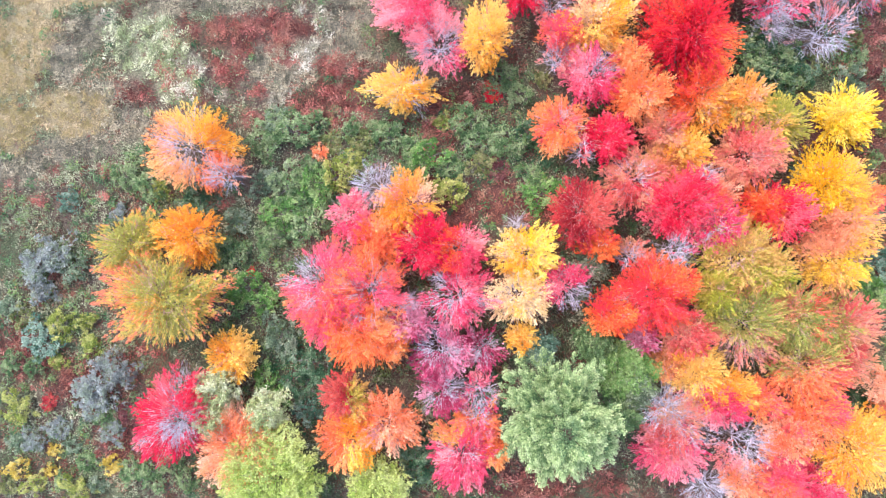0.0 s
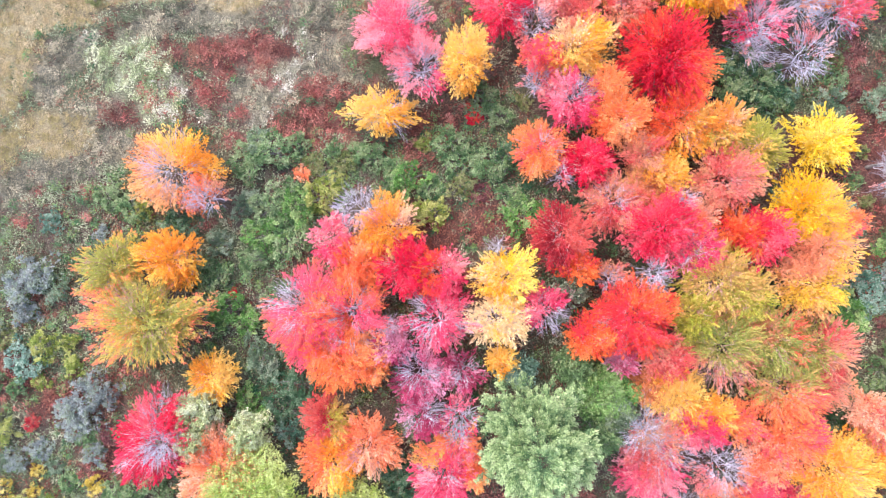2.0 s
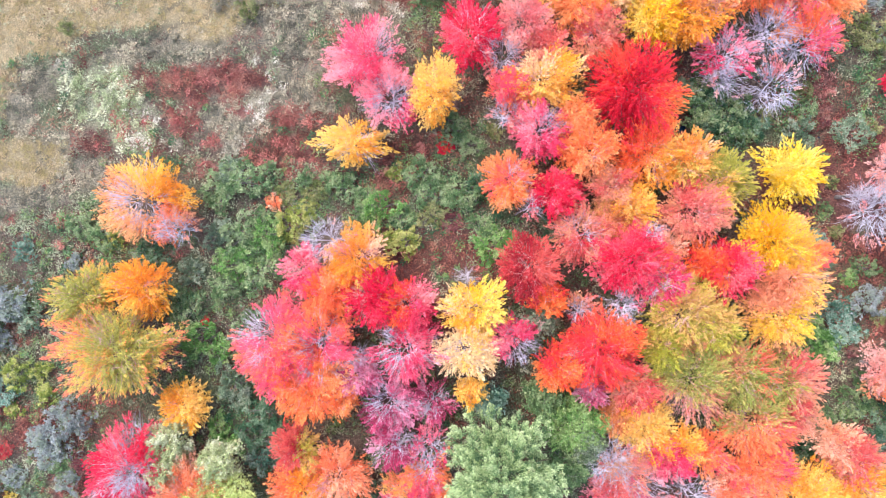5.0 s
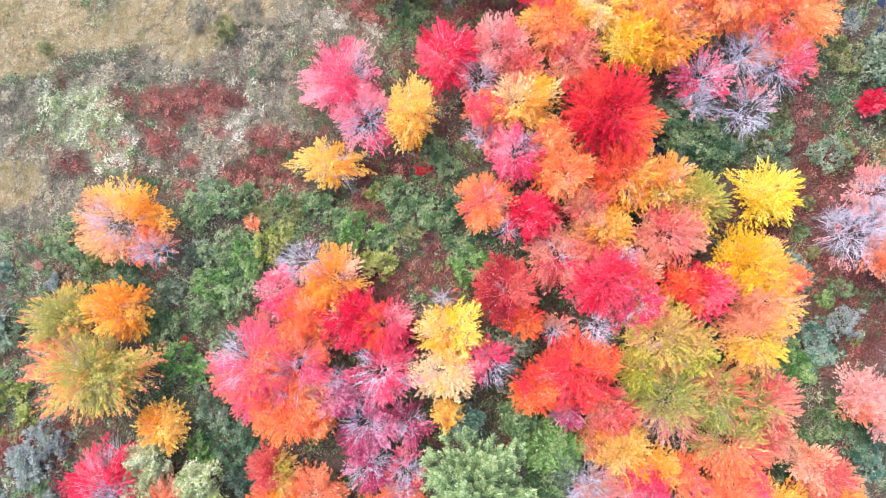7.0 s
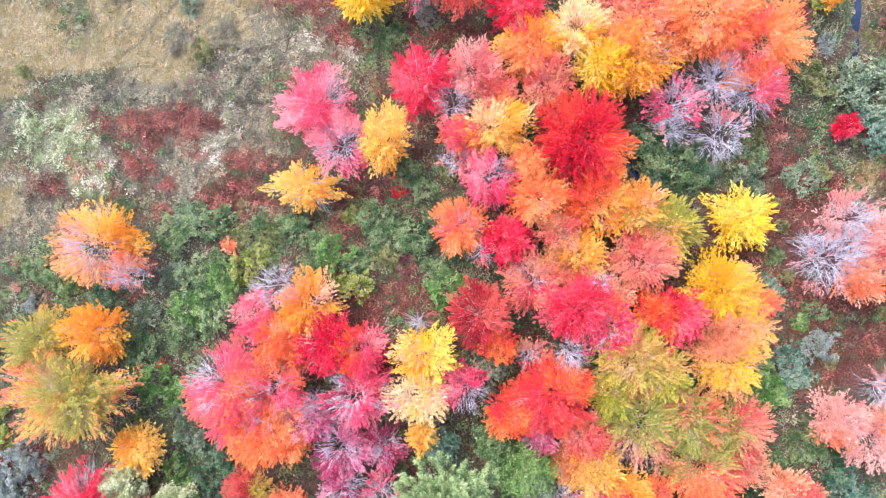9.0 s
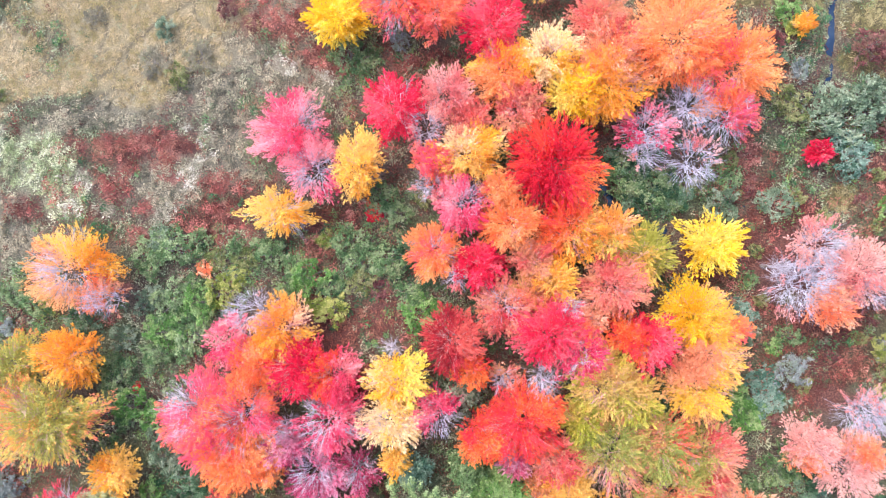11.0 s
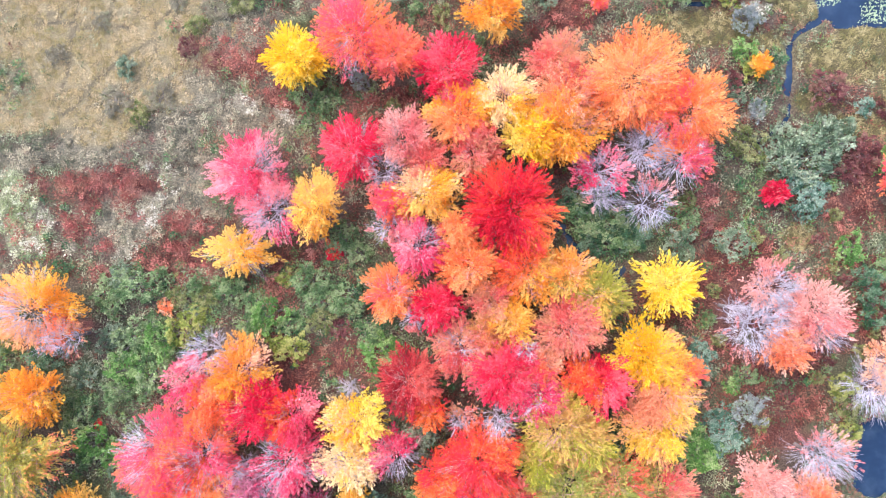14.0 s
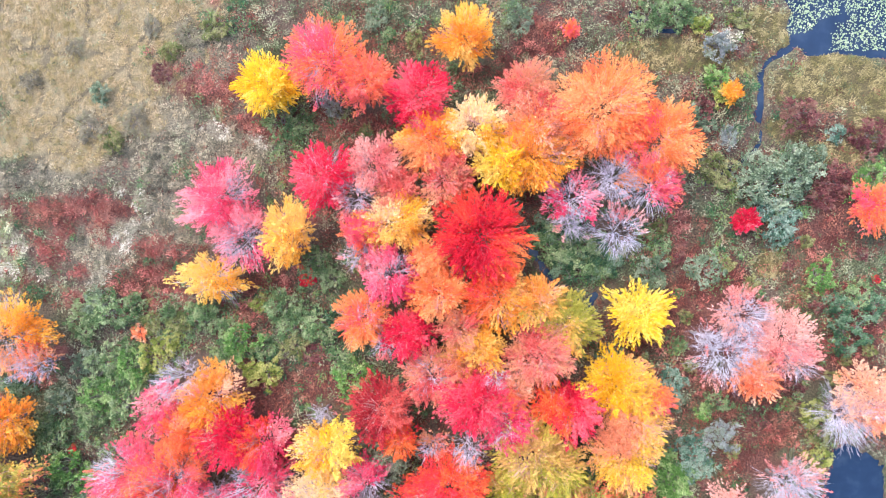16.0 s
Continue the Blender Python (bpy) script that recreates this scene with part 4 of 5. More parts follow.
maple(43.0, -29.7, 8.5, 3.08, "hotpink", "pinkish-red maple with pale branches showing")
maple(33.9, -28.7, 8.5, 2.98, "peach", "peach-orange maple with a loose crown", bare=0.2)
maple(-15.3, -19.1, 8.5, 3.43, "darkred", "dark red maple with a thinning crown", shift=0.3, tint=("olive", 0, 0.35))
maple(-14.8, -24.2, 9, 4.27, "gold", "golden-orange maple in autumn leaf", shift=-0.2, tint=("orange", 190, 0.4))
maple(-10.1, -22.1, 8.5, 4.12, "peach", "peach-tan maple with thin spidery shoots", bare=0.15, shift=0.1)
maple(-11.4, -31.0, 8, 4.29, "fresh", "light green tree with a rounded crown", puff=1, shift=0.4, group="green broadleaf trees")
maple(-0.6, -25.6, 10, 4.58, "hotpink", "pinkish-red maple with pale branches showing", shift=0.1, heart=(0.2, 0.1, 0.22), tint=("olivegold", 100, 0.2))
maple(1.2, -21.6, 10, 3.19, "coral", "coral-red maple with orange tips", bare=0.35, tip=0.5)
maple(3.3, -25.7, 8, 2.11, "orange", "bright orange maple with feathery tips")
maple(19.5, -15.5, 9, 3.83, "bright", "fresh green broadleaf tree beside the pine", puff=0.8, group="green broadleaf trees")
maple(15.9, -12.3, 8, 2.91, "green", "mid-green broadleaf tree beside the pine", puff=0.8, group="green broadleaf trees")
maple(8.9, -12.6, 7.5, 2.53, "teal", "blue-green young tree under the maples", puff=0.8, group="green broadleaf trees")
maple(21.1, -17.7, 8, 2.76, "sage", "pale sage-green young tree beside the pine", puff=0.8, group="green broadleaf trees")
maple(18.5, -20.7, 9, 3.01, "green", "mid-green broadleaf tree beside the pine", puff=0.8, group="green broadleaf trees")
maple(-6.4, 30.3, 10, 5.16, "hotpink", "pinkish-red maple with pale branches showing", shift=0.15, bare=0.12, heart=(0.45, 0.1, 0.22))
maple(-3.7, 25.5, 9.5, 4.16, "hotpink", "pinkish-red maple with pale branches showing", bare=0.3, shift=0.1, heart=(0.3, 0.1, 0.26))
maple(2.2, 26.0, 10.5, 3.83, "gold", "golden-orange maple in autumn leaf", shift=0.25, stretch=1.22, turn=80)
maple(-8.6, 20.0, 6, 3.86, "gold", "golden-orange maple in autumn leaf", bare=0.12, shift=0.35, rag=2.4, stretch=1.25, heart=(0.4, 0.2, 0.22))
maple(-1.0, 45.2, 7.5, 4.07, "yellow", "bright yellow maple in autumn leaf")
maple(7.0, 47.4, 10.5, 5.34, "coral", "coral-red maple with orange tips", bare=0.08, shift=0.1, tip=0.5, heart=(-0.2, -0.3, 0.14))
maple(12.1, 45.0, 10, 3.65, "corange", "coral-orange maple with feathery tips", shift=0.25)
maple(18.8, 42.9, 9.5, 4.34, "crimson", "crimson red maple with a dense crown")
maple(24.3, 50.6, 8.5, 3.90, "gold", "golden-orange maple in autumn leaf", shift=-0.15, rag=1.6)
maple(20.1, 37.3, 9.5, 4.25, "orange", "bright orange maple with feathery tips", shift=0.35, tint=("gold", 110, 0.4))
maple(25.5, 39.0, 11, 3.97, "paleyellow", "pale yellow maple with a whitish crown", shift=0.3, bare=0.1)
maple(22.1, 32.9, 9, 3.63, "salmon", "salmon-pink maple with feathery shoots", shift=0.3)
maple(28.8, 34.4, 10, 3.58, "yellow", "bright yellow maple in autumn leaf")
maple(32.8, 35.4, 10.5, 5.05, "peachgold", "peach and gold maple in autumn leaf", tint=("gold", -90, 0.5))
maple(32.1, 43.9, 10.5, 3.83, "salmon", "salmon-pink maple with feathery shoots", shift=0.15)
maple(33.1, 39.4, 11, 4.32, "peach", "peach-orange maple with a loose crown", tint=("salmon", 20, 0.4))
maple(40.8, 40.9, 12, 6.54, "orange", "bright orange maple with feathery tips", shift=0.15)
maple(47.9, 37.3, 11.5, 4.93, "orange", "bright orange maple with coral-pink shoots", shift=-0.1, tint=("coral", 190, 0.3))
maple(47.5, 31.6, 10, 3.78, "coral", "coral-red maple with orange tips", bare=0.25, tip=0.5, heart=(-0.4, -0.2, 0.30))
maple(42.9, 32.9, 10, 4.10, "pink", "leafless grey maple with fine pale branches", bare=0.97)
maple(37.7, 30.3, 9, 3.75, "hotpink", "half-bare pinkish-red maple with white twigs", bare=0.5)
maple(37.5, 27.2, 8.5, 2.73, "pink", "leafless grey maple with fine pale branches", bare=0.93)
maple(43.5, 26.1, 8.5, 3.77, "pink", "leafless grey maple with fine pale branches", bare=0.8)
maple(26.5, 25.5, 12, 5.97, "red", "scarlet red maple in full autumn colour", tint=("orangered", -30, 0.12))
maple(6.6, 33.1, 10, 4.10, "crimson", "crimson red maple with a dense crown", heart=(0.35, 0.5, 0.17))
maple(13.2, 34.5, 10.5, 3.63, "pink", "pale pink maple with thinning leaves", bare=0.2)
maple(10.6, 30.5, 9.5, 3.22, "pink", "half-bare pale pink maple with white twigs", bare=0.72)
maple(15.9, 31.4, 9.5, 3.09, "salmon", "salmon-pink maple with feathery shoots")
maple(15.7, 27.3, 10.5, 4.34, "gold", "golden-orange maple in autumn leaf", shift=0.25, stretch=1.25, tint=("paleyellow", 90, 0.45))
maple(11.6, 26.2, 9, 2.84, "coral", "coral-red maple with orange tips", tip=0.5)
maple(19.7, 22.7, 9, 2.81, "orange", "bright orange maple with feathery tips")
maple(11.2, 23.4, 9, 2.72, "pink", "half-bare pale pink maple with white twigs", bare=0.66)
maple(14.9, 20.9, 10, 3.85, "hotpink", "pinkish-red maple with pale branches showing", bare=0.15, heart=(0.35, 0.35, 0.26))
maple(21.1, 18.5, 10, 3.90, "orange", "bright orange maple with feathery tips", shift=0.15)
maple(28.5, 18.3, 10.5, 4.59, "orangered", "orange-red maple with a broad crown", shift=0.1, tint=("gold", -30, 0.4))
maple(33.4, 17.3, 9.5, 3.74, "limegold", "lime and gold maple just turning", shift=0.2, tint=("peachgold", 120, 0.5))
maple(37.1, 14.7, 9.5, 4.12, "limegold", "lime and gold maple just turning", shift=-0.15)
maple(11.5, 15.0, 8.5, 3.77, "coral", "coral-red maple with orange tips", shift=0.15, tip=0.5, heart=(0.1, 0.25, 0.26), tint=("orange", -60, 0.4))
maple(14.2, 11.8, 9, 2.07, "pink", "half-bare pale pink maple with white twigs", bare=0.75)
maple(17.2, 13.3, 9.5, 3.35, "crimson", "crimson red maple with a dense crown")
maple(23.8, 13.9, 9.5, 3.09, "salmon", "salmon and tan maple with muted leaves", shift=0.3)
maple(26.5, 11.5, 9.5, 3.22, "gold", "golden-orange maple in autumn leaf")
maple(33.5, 11.0, 10.5, 4.24, "salmon", "salmon-pink maple with feathery shoots", shift=-0.1)
maple(28.1, 8.5, 11.5, 2.28, "pink", "leafless grey maple with fine pale branches", bare=0.95)
maple(30.5, 6.1, 9, 2.98, "peach", "peach-orange maple with a loose crown")
maple(58.3, 15.9, 9.5, 3.75, "pink", "half-bare pale pink maple with white twigs", bare=0.6)
maple(56.4, 11.1, 9.6, 4.29, "pink", "leafless grey maple with fine pale branches", bare=0.95)
maple(54.2, 13.1, 9, 2.03, "pink", "leafless grey maple with fine pale branches", bare=0.95)
maple(62.9, 12.9, 10.4, 3.97, "pink", "pale pink maple with thinning leaves", bare=0.2, shift=0.5)
maple(59.1, 13.1, 9.5, 2.68, "pink", "half-bare pale pink maple with white twigs", bare=0.66)
maple(59.8, 8.4, 9.5, 3.08, "peach", "peach-orange maple with a loose crown", shift=0.1, bare=0.1)
maple(64.6, 10.4, 9, 3.07, "pink", "half-bare pale pink maple with white twigs", bare=0.66)
maple(70.8, 3.7, 9.5, 4.23, "pink", "leafless grey maple with fine pale branches", bare=0.93)
maple(73.6, 5.8, 10, 4.20, "peach", "peach-orange maple with a loose crown", bare=0.2, shift=0.3)
maple(63.9, -5.0, 9.6, 3.56, "pink", "leafless grey maple with fine pale branches", bare=0.95)
maple(62.1, -11.1, 9.5, 4.23, "pink", "pale pink maple with thinning leaves", bare=0.25, shift=0.45)
maple(65.6, -4.6, 9.2, 3.04, "pink", "half-bare pale pink maple with white twigs", bare=0.6, shift=0.3)
maple(58.4, 44.1, 4, 1.40, "gold", "golden-orange maple in autumn leaf")
maple(60.2, 27.6, 4, 1.68, "crimson", "crimson red maple with a dense crown")
maple(75.3, 29.2, 7, 3.36, "coral", "coral-red maple with orange tips", tip=0.5)
maple(38.2, 52.4, 3.5, 1.08, "coral", "coral-red maple with orange tips", tip=0.5)
maple(57.4, -8.3, 9.6, 3.30, "pink", "pale pink maple with thinning leaves", bare=0.2, shift=0.35)
maple(63.6, -8.8, 10.2, 2.23, "peach", "peach-orange maple with a loose crown", shift=0.1)
maple(56.7, -10.3, 8.8, 2.01, "peach", "peach-orange maple with a loose crown", shift=-0.1, bare=0.2)
maple(51.5, -17.6, 8.5, 3.09, "peach", "peach-orange maple with a loose crown", shift=0.15)
maple(53.2, -19.3, 9.5, 3.69, "salmon", "salmon-pink maple with feathery shoots")
maple(54.1, -22.8, 9, 3.97, "gold", "golden-orange maple in autumn leaf")
maple(15.3, -2.4, 8, 2.30, "sage", "greyish olive young tree among the maples", puff=0.6, bare=0.2, group="green broadleaf trees")
pine(10.3, -19.4, 20.0, 8.7, "tall pale green white pine among the maples")

# ---- shrubs ----
shrub(-24.0, 15.7, 3.36, "green")
shrub(-25.5, 16.9, 2.14, "sage")
shrub(-20.2, 16.7, 1.83, "green")
shrub(-19.7, 12.7, 1.37, "peach")
shrub(-24.4, 8.0, 2.75, "green")
shrub(-27.2, 8.6, 2.30, "sage")
shrub(-21.1, 3.8, 3.51, "green")
shrub(-24.8, 4.4, 2.91, "bright")
shrub(-30.9, 3.3, 2.00, "sage")
shrub(-31.6, -1.7, 2.93, "green")
shrub(-29.4, -5.6, 2.77, "bright")
shrub(-27.0, -7.3, 2.15, "bright")
shrub(-29.2, -3.5, 0.77, "red")
shrub(-32.9, -0.3, 2.01, "green")
shrub(-17.2, 9.3, 2.58, "lime")
shrub(-15.5, 11.6, 1.82, "lime")
shrub(-18.1, 13.9, 1.52, "moss")
shrub(-10.4, 14.7, 2.26, "green")
shrub(-12.2, 15.6, 1.51, "green")
shrub(-5.5, 11.7, 2.85, "bright")
shrub(-7.3, 13.3, 1.80, "green")
shrub(0.1, 16.5, 2.53, "green")
shrub(1.6, 13.9, 2.83, "green")
shrub(-3.2, 16.5, 1.35, "lime")
shrub(-2.1, 7.2, 2.24, "lime")
shrub(-2.5, 10.5, 1.94, "green")
shrub(5.3, 13.7, 2.82, "green")
shrub(7.9, 14.9, 2.07, "deep")
shrub(9.9, 6.8, 3.10, "bright")
shrub(8.2, 8.8, 2.22, "green")
shrub(17.9, 9.2, 2.05, "deep")
shrub(4.6, 21.9, 2.23, "green")
shrub(6.5, 20.1, 1.92, "green")
shrub(9.8, 22.0, 1.18, "moss")
shrub(3.3, 20.3, 1.34, "red")
shrub(-46.1, 9.5, 2.03, "green")
shrub(-42.9, 8.2, 2.50, "green")
shrub(-54.3, 6.2, 1.74, "teal")
shrub(-46.9, 4.4, 1.41, "grey")
shrub(-36.2, 5.9, 2.63, "deep")
shrub(-41.8, 7.5, 1.71, "lime")
shrub(-55.9, -0.9, 2.85, "grey")
shrub(-58.2, -2.8, 2.69, "grey")
shrub(-53.7, -2.6, 2.52, "sage")
shrub(-57.8, -6.2, 1.90, "grey")
shrub(-58.0, -12.8, 2.85, "teal")
shrub(-55.0, -10.9, 2.53, "lime")
shrub(-51.1, -13.5, 1.57, "lime")
shrub(-49.3, -18.9, 3.46, "grey")
shrub(-48.3, -15.8, 2.20, "grey")
shrub(-50.6, -21.6, 2.20, "grey")
shrub(-61.2, -22.1, 2.39, "lime")
shrub(-61.6, -30.6, 1.91, "straw_yellow")
shrub(-57.0, -30.7, 1.11, "straw_yellow")
shrub(-59.2, -32.4, 1.91, "lime")
shrub(-52.9, -33.2, 2.37, "lime")
shrub(-48.4, -29.5, 1.57, "straw_yellow")
shrub(-45.6, -30.3, 2.35, "green")
shrub(-48.9, -23.5, 1.89, "green")
shrub(-48.0, -25.3, 1.89, "grey")
shrub(-42.7, -31.1, 2.34, "green")
shrub(-40.3, -29.2, 1.87, "green")
shrub(-31.6, -21.6, 2.01, "lime")
shrub(-21.8, -18.6, 2.90, "deep")
shrub(-20.1, -15.4, 2.90, "deep")
shrub(-21.4, -21.9, 2.14, "teal")
shrub(-27.1, -17.6, 2.00, "bright")
shrub(-25.4, -20.2, 1.53, "bright")
shrub(-24.8, -11.8, 3.07, "sage")
shrub(-6.6, -26.6, 2.86, "deep")
shrub(-6.6, -29.7, 2.26, "deep")
shrub(-8.1, -23.0, 1.96, "deep")
shrub(-16.8, -15.4, 1.67, "deep")
shrub(-8.5, -27.4, 1.81, "green")
shrub(-62.7, -8.4, 1.59, "sage")
shrub(-60.7, -9.6, 1.75, "moss")
shrub(-62.3, -15.7, 1.75, "green")
shrub(-59.1, -16.5, 1.59, "green")
shrub(-56.0, -15.7, 1.42, "lime")
shrub(-52.0, -10.3, 1.42, "lime")
shrub(-56.0, -24.9, 1.58, "grey")
shrub(-59.2, -26.5, 1.75, "grey")
shrub(-61.6, -26.6, 1.59, "sage")
shrub(-53.6, -27.2, 1.42, "sage")
shrub(-56.4, -28.0, 1.11, "straw_yellow")
shrub(-52.1, -29.5, 1.58, "green")
shrub(-55.2, -31.9, 1.43, "green")
shrub(-44.2, -25.6, 1.72, "plum")
shrub(-46.5, -22.5, 1.57, "plum")
shrub(-38.0, -31.6, 1.71, "green")
shrub(-50.5, -32.6, 1.42, "sage")
shrub(-63.2, -32.8, 1.44, "moss")
shrub(-57.2, -21.3, 1.19, "darkred")
shrub(-40.3, -20.2, 1.40, "grey")
shrub(-46.1, -17.2, 2.04, "grey")
shrub(-52.0, -19.5, 2.05, "grey")
shrub(-14.1, 14.0, 1.66, "moss")
shrub(-15.6, 15.5, 1.52, "green")
shrub(-8.1, 10.2, 1.81, "green")
shrub(1.6, 10.9, 1.94, "moss")
shrub(3.9, 10.1, 1.63, "plum")
shrub(-4.3, 7.9, 1.50, "lime")
shrub(-16.4, 6.5, 1.52, "sage")
shrub(-21.3, 10.3, 1.83, "green")
shrub(-27.1, 12.6, 1.84, "green")
shrub(-26.3, 1.2, 2.30, "green")
shrub(-32.5, -4.9, 2.01, "sage")
shrub(-31.0, -7.9, 1.54, "green")
shrub(37.4, 25.1, 2.58, "deep")
shrub(40.4, 23.6, 2.86, "green")
shrub(42.5, 21.9, 2.14, "green")
shrub(44.5, 23.7, 1.71, "moss")
shrub(51.0, -18.5, 2.55, "deep")
shrub(50.3, -16.3, 1.98, "green")
shrub(51.7, -5.5, 1.84, "green")
shrub(17.0, -1.2, 2.20, "sage")
shrub(37.4, 28.2, 2.15, "green")
shrub(34.5, 26.8, 1.87, "deep")
shrub(0.0, 41.0, 2.91, "green")
shrub(2.5, 40.5, 2.14, "green")
shrub(6.9, 43.2, 1.82, "grey")
shrub(12.5, 54.8, 1.81, "sage")
shrub(31.6, 54.2, 2.07, "sage")
shrub(48.5, 54.2, 2.76, "green")
shrub(52.1, 54.8, 2.61, "green")
shrub(55.2, 53.1, 1.44, "lime")
shrub(60.1, 53.9, 1.72, "moss")
shrub(57.2, 50.4, 2.16, "grey")
shrub(57.1, 46.0, 1.87, "bright")
shrub(57.9, 43.7, 1.44, "lime")
shrub(55.2, 42.3, 1.73, "plum")
shrub(53.7, 40.7, 2.75, "sage")
shrub(63.7, 32.1, 3.86, "sage")
shrub(66.7, 34.3, 3.57, "sage")
shrub(68.8, 35.6, 2.56, "sage")
shrub(65.1, 27.7, 2.86, "teal")
shrub(62.1, 34.3, 2.72, "sage")
shrub(57.4, 34.2, 2.59, "moss")
shrub(67.6, 41.2, 2.71, "plum")
shrub(72.4, 38.9, 1.42, "teal")
shrub(75.8, 31.9, 2.68, "bright")
shrub(72.2, 32.6, 2.69, "plum")
shrub(70.1, 30.5, 1.99, "plum")
shrub(76.5, 38.4, 2.54, "plum")
shrub(36.1, 24.8, 3.24, "green")
shrub(39.2, 23.3, 3.23, "green")
shrub(42.1, 22.4, 2.78, "deep")
shrub(37.6, 21.7, 2.21, "deep")
shrub(48.6, 20.9, 2.47, "sage")
shrub(50.1, 24.6, 1.74, "green")
shrub(55.5, 21.4, 2.46, "sage")
shrub(70.1, 20.4, 2.13, "bright")
shrub(73.7, 13.0, 2.84, "deep")
shrub(75.1, 18.1, 1.84, "green")
shrub(72.3, 16.6, 2.13, "deep")
shrub(76.9, 16.8, 2.12, "deep")
shrub(51.2, 6.3, 2.32, "teal")
shrub(51.6, 4.0, 1.74, "sage")
shrub(57.3, 4.1, 1.88, "green")
shrub(55.6, 2.7, 1.16, "bright")
shrub(57.3, -0.4, 2.74, "grey")
shrub(53.8, -1.6, 2.17, "teal")
shrub(54.4, -3.9, 2.75, "teal")
shrub(50.2, -6.2, 3.20, "bright")
shrub(50.8, -3.4, 1.45, "bright")
shrub(69.5, 2.7, 2.14, "lime")
shrub(70.2, 0.1, 1.85, "moss")
shrub(70.2, -3.1, 1.85, "lime")
shrub(39.8, -4.2, 2.94, "deep")
shrub(42.2, -6.4, 2.50, "deep")
shrub(43.5, 9.2, 1.90, "teal")
shrub(65.1, 25.5, 1.86, "teal")
shrub(63.0, 29.9, 2.15, "teal")
shrub(58.7, 38.7, 1.58, "grey")
shrub(11.4, -3.1, 1.97, "sage")
shrub(14.5, -6.0, 1.81, "sage")
shrub(22.7, 39.4, 1.49, "deep")
shrub(-20.1, 8.0, 2.82, "bright")
shrub(-27.2, 14.8, 2.36, "green")
shrub(77.6, 20.1, 0.64, "red")
shrub(-15.4, 50.7, 1.55, "moss")
shrub(-9.1, 53.6, 2.01, "moss")
shrub(-18.1, 54.2, 1.56, "dryheath")
shrub(-28.6, 51.6, 1.42, "dryheath")
shrub(-35.0, 47.1, 1.59, "dryheath")
shrub(-25.1, 45.1, 1.57, "sage")
shrub(-23.2, 38.6, 1.88, "moss")
shrub(-26.7, 40.5, 2.20, "dryheath")
shrub(-20.4, 41.2, 2.34, "dryheath")
shrub(-48.4, 36.5, 1.10, "moss")
shrub(-13.0, 52.9, 2.01, "dryheath")
shrub(-16.5, 47.7, 1.71, "plum")
shrub(72.0, 7.4, 1.14, "moss")
shrub(73.7, 9.5, 0.85, "moss")
shrub(61.6, 19.3, 1.29, "moss")
shrub(58.7, 18.2, 1.01, "plum")
shrub(53.3, 15.2, 1.01, "moss")
shrub(52.6, 11.5, 1.16, "green")
shrub(54.0, 8.6, 1.01, "moss")
shrub(70.2, 16.4, 1.00, "plum")
shrub(68.4, 18.2, 0.86, "moss")
shrub(71.6, 21.9, 0.99, "plum")
shrub(68.7, 24.8, 1.00, "moss")
shrub(66.6, 21.9, 0.86, "plum")
shrub(52.2, 18.2, 0.87, "green")
shrub(59.5, -2.4, 1.15, "moss")
shrub(63.0, 1.3, 1.00, "plum")
shrub(66.6, 3.6, 0.86, "moss")
shrub(68.0, 5.8, 0.86, "plum")
shrub(55.9, -6.9, 1.01, "plum")
shrub(50.0, 27.0, 1.02, "moss")
shrub(52.5, 22.9, 0.87, "plum")
shrub(58.7, 21.8, 1.01, "moss")
shrub(75.8, 23.3, 0.99, "plum")
shrub(76.6, 11.0, 0.99, "moss")
shrub(11.1, 39.8, 1.06, "moss")
shrub(15.2, 40.9, 0.90, "plum")
shrub(17.5, 51.7, 1.20, "moss")
shrub(19.7, 48.0, 0.90, "plum")
shrub(14.5, 52.5, 1.05, "green")
shrub(22.7, 47.9, 0.90, "green")
shrub(59.2, -14.8, 3.13, "deep")
shrub(56.3, -13.4, 2.57, "green")
shrub(60.6, -18.6, 2.84, "teal")
shrub(49.9, -18.8, 2.73, "deep")
shrub(52.2, -15.8, 1.86, "green")
shrub(51.4, -6.3, 2.72, "bright")
shrub(57.0, -10.4, 1.42, "green")


# ---- low cover between the trees ----
def room(x, y):
    """Chance of low growth: thick on open land, little under the crowns and out on the far corners."""
    free = np.ones(len(x))
    for tx, ty, tr in TREE_SPOTS:
        free = np.where(np.hypot(x - tx, y - ty) < tr * 0.72, 0.06, free)
    along = np.maximum(np.maximum(x - 64, y - 38), 0) <= np.minimum(np.minimum(x + 66, y + 38), 27)
    return np.where(along, free, free * 0.15)


